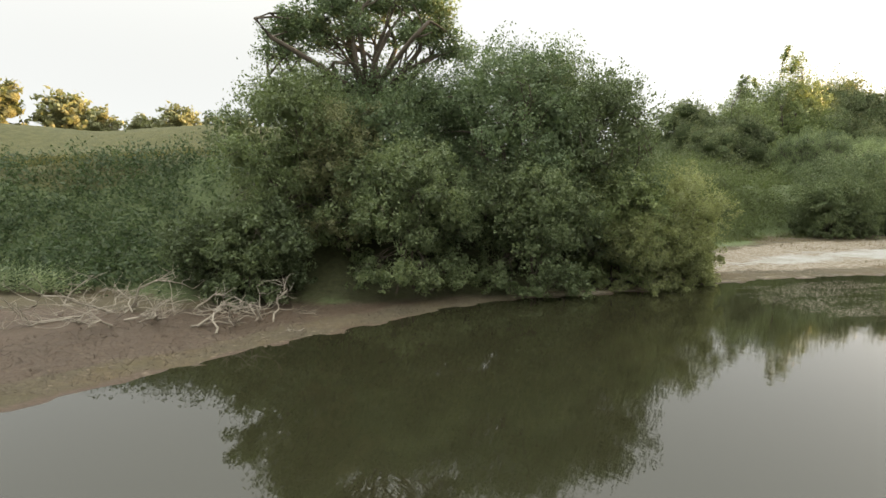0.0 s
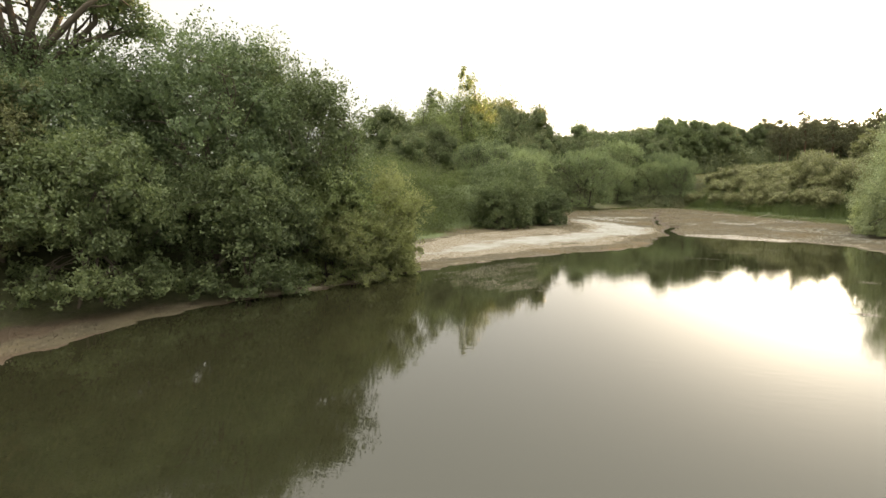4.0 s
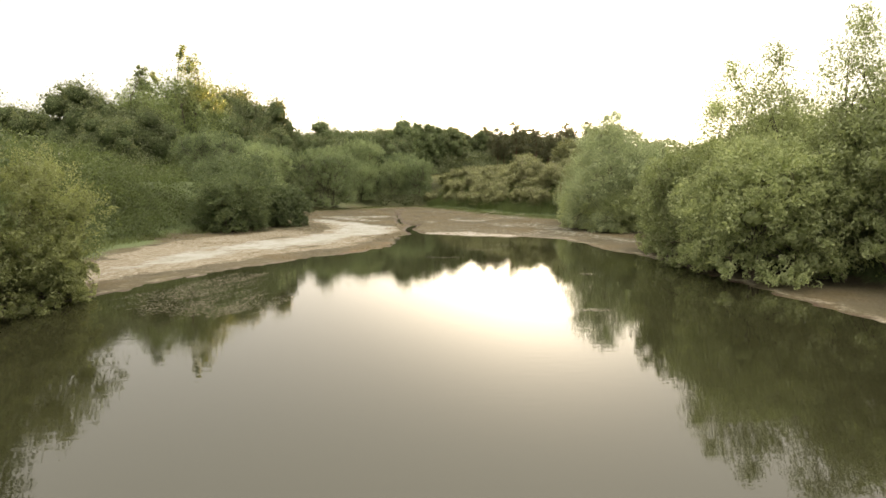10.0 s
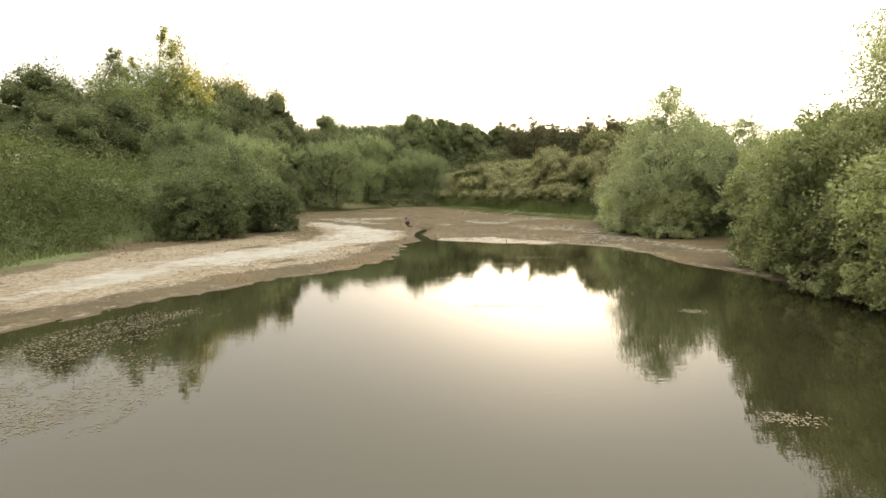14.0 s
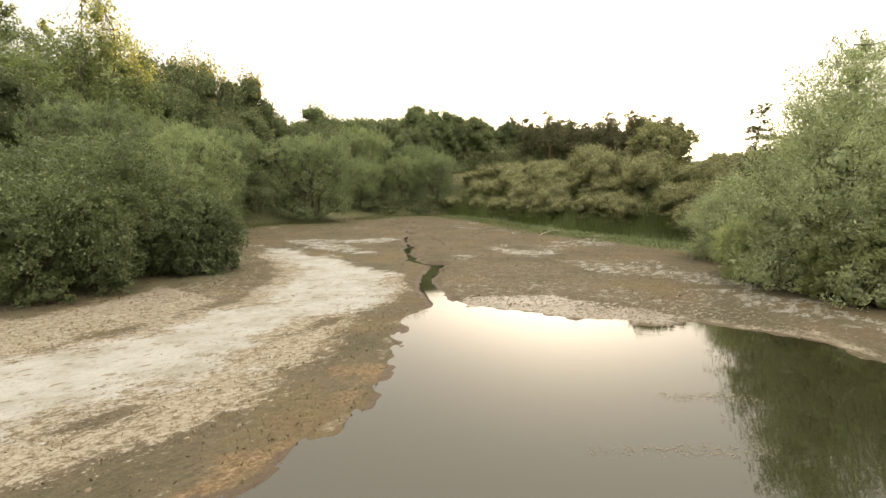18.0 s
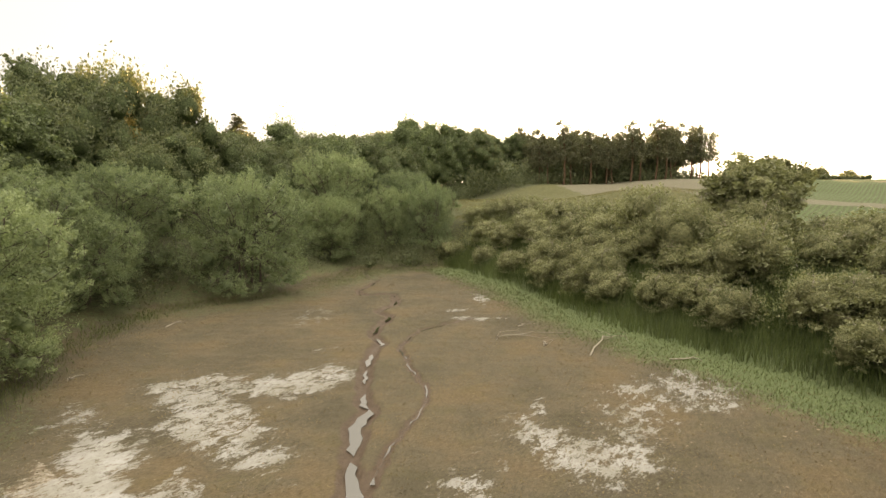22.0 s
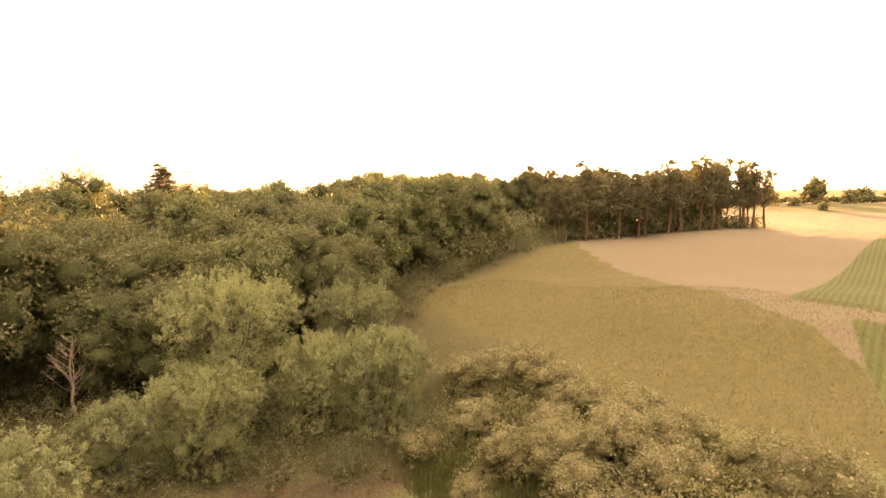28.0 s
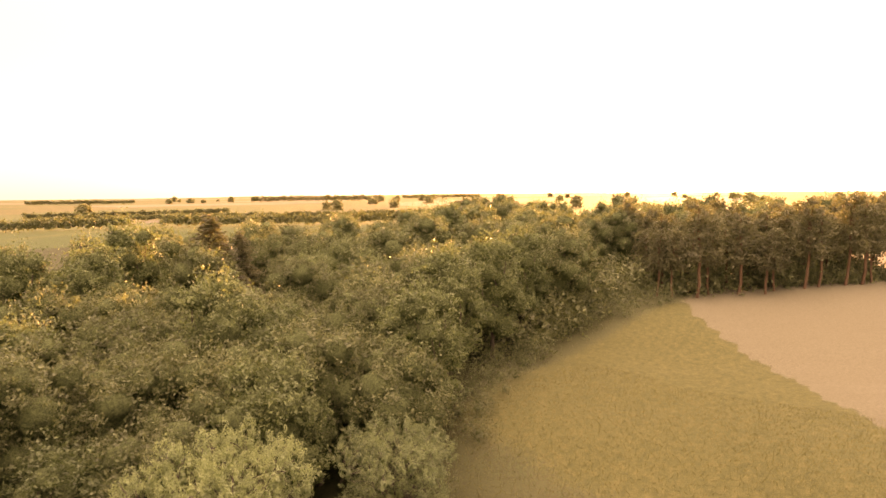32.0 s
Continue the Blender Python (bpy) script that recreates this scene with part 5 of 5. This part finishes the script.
# short dry weeds over the mud
rng = np.random.default_rng(118)
WEEDS = foliage("bed_weeds", (0.085, 0.066, 0.034), (0.145, 0.113, 0.062), (0.225, 0.18, 0.108), 0.25, 0.7)
sp = np.column_stack([rng.uniform(34, 118, 90000), rng.uniform(38, 106, 90000)])
far_in = signed(sp[:, 0], sp[:, 1], BASIN) < -0.3
off_crust = signed(sp[:, 0], sp[:, 1], MAIN_CRUST) > 0.5
sparse = wavy(sp[:, 0], sp[:, 1], 3.0, 9.0) + 0.6 * wavy(sp[:, 0], sp[:, 1], 0.9, 4.0) > rng.uniform(-1.4, 0.9, len(sp))
sp = sp[far_in & off_crust & sparse & (from_water(sp[:, 0], sp[:, 1]) > 0.15) & (path_distance(sp[:, 0], sp[:, 1], STREAM)[0] > 0.9)]
blades("bed_weeds", 118, sp, 0.11, 0.03, 0.9, WEEDS, "short dry olive-brown weeds on the pond bed", "weeds")

litter = np.column_stack([rng.uniform(-26, 4, 34000), rng.uniform(15, 32, 34000)])
d = from_water(litter[:, 0], litter[:, 1])
litter = litter[(d > 0.5) & (d < 9) & (signed(litter[:, 0], litter[:, 1], BASIN) < 1.5)]
blades("dead_stems", 119, litter, 0.15, 0.011, 1.6, BARK, "broken dead stems strewn over the muddy beach", "litter")

# nettles at the foot of the bank
rng = np.random.default_rng(116)
feet = in_band(rng, 260, [(-31, 33), (-25, 31.4), (-21, 30.6)], 1.1)
zz = land(feet[:, 0], feet[:, 1])
P, U, V = [], [], []
for (x, y), z in zip(feet, zz):
    h = rng.uniform(1.2, 2.1)
    n = 26
    t = np.linspace(0.15, 1, n)
    a = np.arange(n) * 1.57 + rng.uniform(0, 6)
    d = np.column_stack([np.cos(a), np.sin(a), -0.3 * np.ones(n)])
    L = 0.12 * (1.15 - 0.75 * t)[:, None]
    stem = np.column_stack([np.full(n, x), np.full(n, y), z + h * t])
    P.append(stem + d * L), U.append(d * L), V.append(np.cross(d, (0, 0, 1)) * L * 0.45)
tagged(new("nettles", leaves_mesh("nettles", np.concatenate(P), np.concatenate(U), np.concatenate(V), LEAF_WILLOW)), "tall pale green nettles at the foot of the bank", "nettles", kind="stuff")


# ---- stream water ----
def ribbon(name, line, drop, label):
    rng = np.random.default_rng(len(line))
    out = np.array(line, float)
    d = np.gradient(out[:, :2], axis=0)
    nrm = np.column_stack([-d[:, 1], d[:, 0]]) / np.linalg.norm(d, axis=1, keepdims=True)
    wl, wr = out[:, 2] * rng.uniform(0.75, 1.3, len(out)), out[:, 2] * rng.uniform(0.75, 1.3, len(out))
    soft = np.ones(5) / 5
    wl, wr = (np.convolve(np.pad(w, 2, mode="edge"), soft, "valid") for w in (wl, wr))
    thin = out[:, 2] < 0.24
    dry = thin & (np.sin(np.arange(len(out)) * 0.9) + 0.6 * np.sin(np.arange(len(out)) * 0.37) > 0.0)
    wl, wr = np.where(dry, 0.004, wl), np.where(dry, 0.004, wr)
    z = np.minimum.accumulate(land(out[:, 0], out[:, 1])[::-1])[::-1]
    z = np.maximum(np.minimum(z + drop, 0.004 + 0.03 * np.hypot(out[:, 0] - out[0, 0], out[:, 1] - out[0, 1]) + 10 * (out[0, 0] > 62)), 0.004)
    z = np.convolve(np.pad(z, 6, mode="edge"), np.ones(13) / 13, "valid")
    if out[0, 0] < 62:      # it comes down to the level of the pond
        z = np.minimum(z, 0.003 + 0.012 * np.hypot(out[:, 0] - out[0, 0], out[:, 1] - out[0, 1]))
    wl, wr = wl * rng.uniform(0.7, 1.25, len(out)), wr * rng.uniform(0.7, 1.25, len(out))
    v = np.empty((len(out) * 2, 3))
    v[0::2, :2], v[1::2, :2] = out[:, :2] + nrm * wl[:, None], out[:, :2] - nrm * wr[:, None]
    v[0::2, 2] = v[1::2, 2] = z
    o = np.arange(len(out) - 1)[:, None] * 2
    me = mesh_from(name, v, 4, (o + [0, 1, 3, 2]).ravel(), STREAM_MAT)
    return tagged(new(name, me), label, "water", kind="structure")


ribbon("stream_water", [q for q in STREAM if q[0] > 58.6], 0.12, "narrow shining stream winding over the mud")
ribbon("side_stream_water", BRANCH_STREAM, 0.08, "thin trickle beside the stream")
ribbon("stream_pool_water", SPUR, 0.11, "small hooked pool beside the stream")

# ---- weed floating on the pond ----
rng = np.random.default_rng(121)
WEED_BED = [(19.4, 33.9), (18.6, 30.5), (18.2, 26.4), (22.0, 25.6), (25.0, 27.6), (26.4, 31.6), (30.5, 35), (29, 37), (24.4, 36)]
weed = np.column_stack([rng.uniform(17, 34, 60000), rng.uniform(20, 38, 60000)])
mat_of = 0.8 * wavy(weed[:, 0], weed[:, 1], 3.2, 2.0) + 0.7 * wavy(weed[:, 0] * 0.6 + weed[:, 1] * 0.8, weed[:, 1] * 2.0 - weed[:, 0] * 1.2, 1.6, 5.0) - 0.5 * np.clip(signed(weed[:, 0], weed[:, 1], WEED_BED) + 1.2, 0, 9)
weed = weed[(mat_of > rng.uniform(-0.7, 0.9, len(weed))) & (signed(weed[:, 0], weed[:, 1], WEED_BED) < 0.6)]
streaks = [((37.8, 26.2), (40.3, 23.0)), ((42.9, 32.4), (44.7, 30.0)), ((54.1, 33.8), (55.8, 31.6)), ((32.1, 13.5), (32.7, 12.7)), ((42.5, 18.3), (42.8, 17.6)), ((49, 34), (52, 30.5))]
weed = np.concatenate([weed] + [in_band(rng, 260, line, 0.35) for line in streaks])
weed = weed[from_water(weed[:, 0], weed[:, 1]) < -0.1]
v, loops = [], []
for x, y in weed:
    q = rng.uniform(0.01, 0.036)
    b, zed = len(v), rng.uniform(0.004, 0.012)
    for k in range(6):
        a = k * 1.047 + rng.uniform(-0.3, 0.3)
        r = q * rng.uniform(0.5, 1.2)
        v.append((x + 1.5 * r * math.cos(a), y + r * math.sin(a), zed))
    loops += [b, b + 1, b + 2, b + 3, b + 4, b + 5]
WEED = plain("pond_weed", (0.07, 0.062, 0.035), (0.17, 0.15, 0.098), 6.0, 0.6, 0.3)
tagged(new("floating_weed", mesh_from("floating_weed", np.array(v), 6, loops, WEED)), "pale floating weed and scum on the water", "weed", kind="stuff")

# ---- clods and crumbs of dry mud ----
def clods(name, seed, spots, size, mat, label):
    rng = np.random.default_rng(seed)
    n = len(spots)
    z = land(spots[:, 0], spots[:, 1])
    ico = np.array([(1, 0, 0), (0.3, 0.95, 0), (-0.8, 0.6, 0), (-0.8, -0.6, 0), (0.3, -0.95, 0), (0.1, 0.1, 0.75)])
    tri = np.array([(0, 1, 5), (1, 2, 5), (2, 3, 5), (3, 4, 5), (4, 0, 5)])
    a, q = rng.uniform(0, 6.28, n), size * rng.uniform(0.4, 1.0, n) * np.where(rng.random(n) < 0.1, 2.0, 1.0)
    pts = ico[None] * (1 + 0.3 * rng.normal(size=(n, 6, 1)))
    c, s = np.cos(a)[:, None], np.sin(a)[:, None]
    x = (pts[..., 0] * c - pts[..., 1] * s) * q[:, None] + spots[:, :1]
    y = (pts[..., 0] * s + pts[..., 1] * c) * q[:, None] + spots[:, 1:]
    zz = pts[..., 2] * q[:, None] * 0.5 + z[:, None] - 0.01
    v = np.stack([x, y, zz], -1).reshape(-1, 3)
    loops = (np.arange(n)[:, None, None] * 6 + tri[None]).ravel()
    return tagged(new(name, mesh_from(name, v, 3, loops, mat)), label, "clods", kind="stuff")


rng = np.random.default_rng(131)
CLOD_DARK = plain("dark_mud_clods", (0.12, 0.09, 0.06), (0.24, 0.19, 0.13), 9.0)
CLOD_PALE = plain("dry_mud_clods", (0.09, 0.07, 0.048), (0.19, 0.155, 0.11), 9.0)
clods("mud_clods", 131, np.concatenate([in_band(rng, 900, [(44, 49), (54, 55), (64, 62), (70, 72)], 6), in_band(rng, 1600, [(62, 40), (72, 44), (84, 52), (95, 56)], 6)]), 0.055, CLOD_DARK, "dark clods of mud scattered over the crust")
clods("dry_clods", 132, np.concatenate([in_band(rng, 1500, [(-12, 17), (-7, 21), (-2, 26)], 2.2), in_band(rng, 1500, [(24, 40), (34, 43), (48, 47)], 3.0), in_band(rng, 900, [(60, 21), (66, 28), (68, 34)], 2.5)]), 0.06, CLOD_PALE, "pale crumbs of dried mud on the shore")


# ---- dead branches ----
def dead_branch(seed, x, y, length, turn, rise=0.25, thick=0.06, label="bleached forked dead branch lying on the mud", twigs=5):
    rng = np.random.default_rng(seed)
    root = tagged(new("dead_branch"), label, "branch", "dead branches")
    stem = limb_path(rng, (0, 0, 0.04), (length, 0, length * rise), thick, thick * 0.3, 0.2, 8)
    stem = [(tuple(np.array(p) + rng.normal(size=3) * (0.05 * length * (0 < k < 7)) * (1, 1, 0.6 * (rise > 0.1))), r) for k, (p, r) in enumerate(stem)]
    if rise < 0.1:          # it lies flat
        stem = [((p[0], p[1], 0.05 + 0.2 * abs(p[2])), r) for p, r in stem]
    part("stem", tube_mesh("stem", [stem], DEADWOOD, 6), root)
    for k in range(twigs):
        a = np.array(stem[2 + k % 6][0])
        d = np.array([rng.uniform(0.2, 1.0), rng.normal() * 0.8, rng.uniform(-0.1, 0.8) * min(1.0, rise * 4)]) * length * rng.uniform(0.2, 0.42)
        tip = a + d
        tip[2] = max(tip[2], 0.03)
        side = limb_path(rng, a, tip, thick * 0.45, thick * 0.12, 0.15, 5)
        side2 = limb_path(rng, side[3][0], tip + rng.normal(size=3) * length * 0.12, thick * 0.25, thick * 0.1, 0.1, 4)
        part("twig", tube_mesh("twig", [side, side2], DEADWOOD, 5), root)
    root.matrix_basis = Matrix.Translation((x, y, height(x, y))) @ Matrix.Rotation(turn, 4, "Z")
    return root


rng = np.random.default_rng(150)
for k in range(24):
    x, y = rng.uniform(-18, -6.5), rng.uniform(-1.8, 2.6)
    dead_branch(170 + k, x, 24.0 - 0.16 * (x + 11) + y, rng.uniform(1.6, 3.8), rng.uniform(0, 6.28), rng.uniform(0.15, 0.5), rng.uniform(0.035, 0.075), twigs=9)
for k in range(14):
    x, y = rng.uniform(-20, -3), rng.uniform(-2.6, 2.4)
    dead_branch(210 + k, x, 24.6 + 0.12 * (x + 11) + y, rng.uniform(0.8, 1.7), rng.uniform(0, 6.28), rng.uniform(0.05, 0.4), rng.uniform(0.02, 0.035), "thin grey dead branch lying on the muddy beach", 6)
for k, (x, y, L, turn) in enumerate([(97, 71, 7.0, -0.59), (98, 63, 5.5, -0.17), (98, 67, 1.5, 0.6), (102, 72, 2.0, -0.46), (101, 58, 2.2, -1.1), (81, 97, 2.0, 0.46), (70.5, 88, 1.2, 0.3)]):
    dead_branch(160 + k, x, y, L, turn, 0.06, 0.07, "long pale dead branch lying on the dry bed", 3)
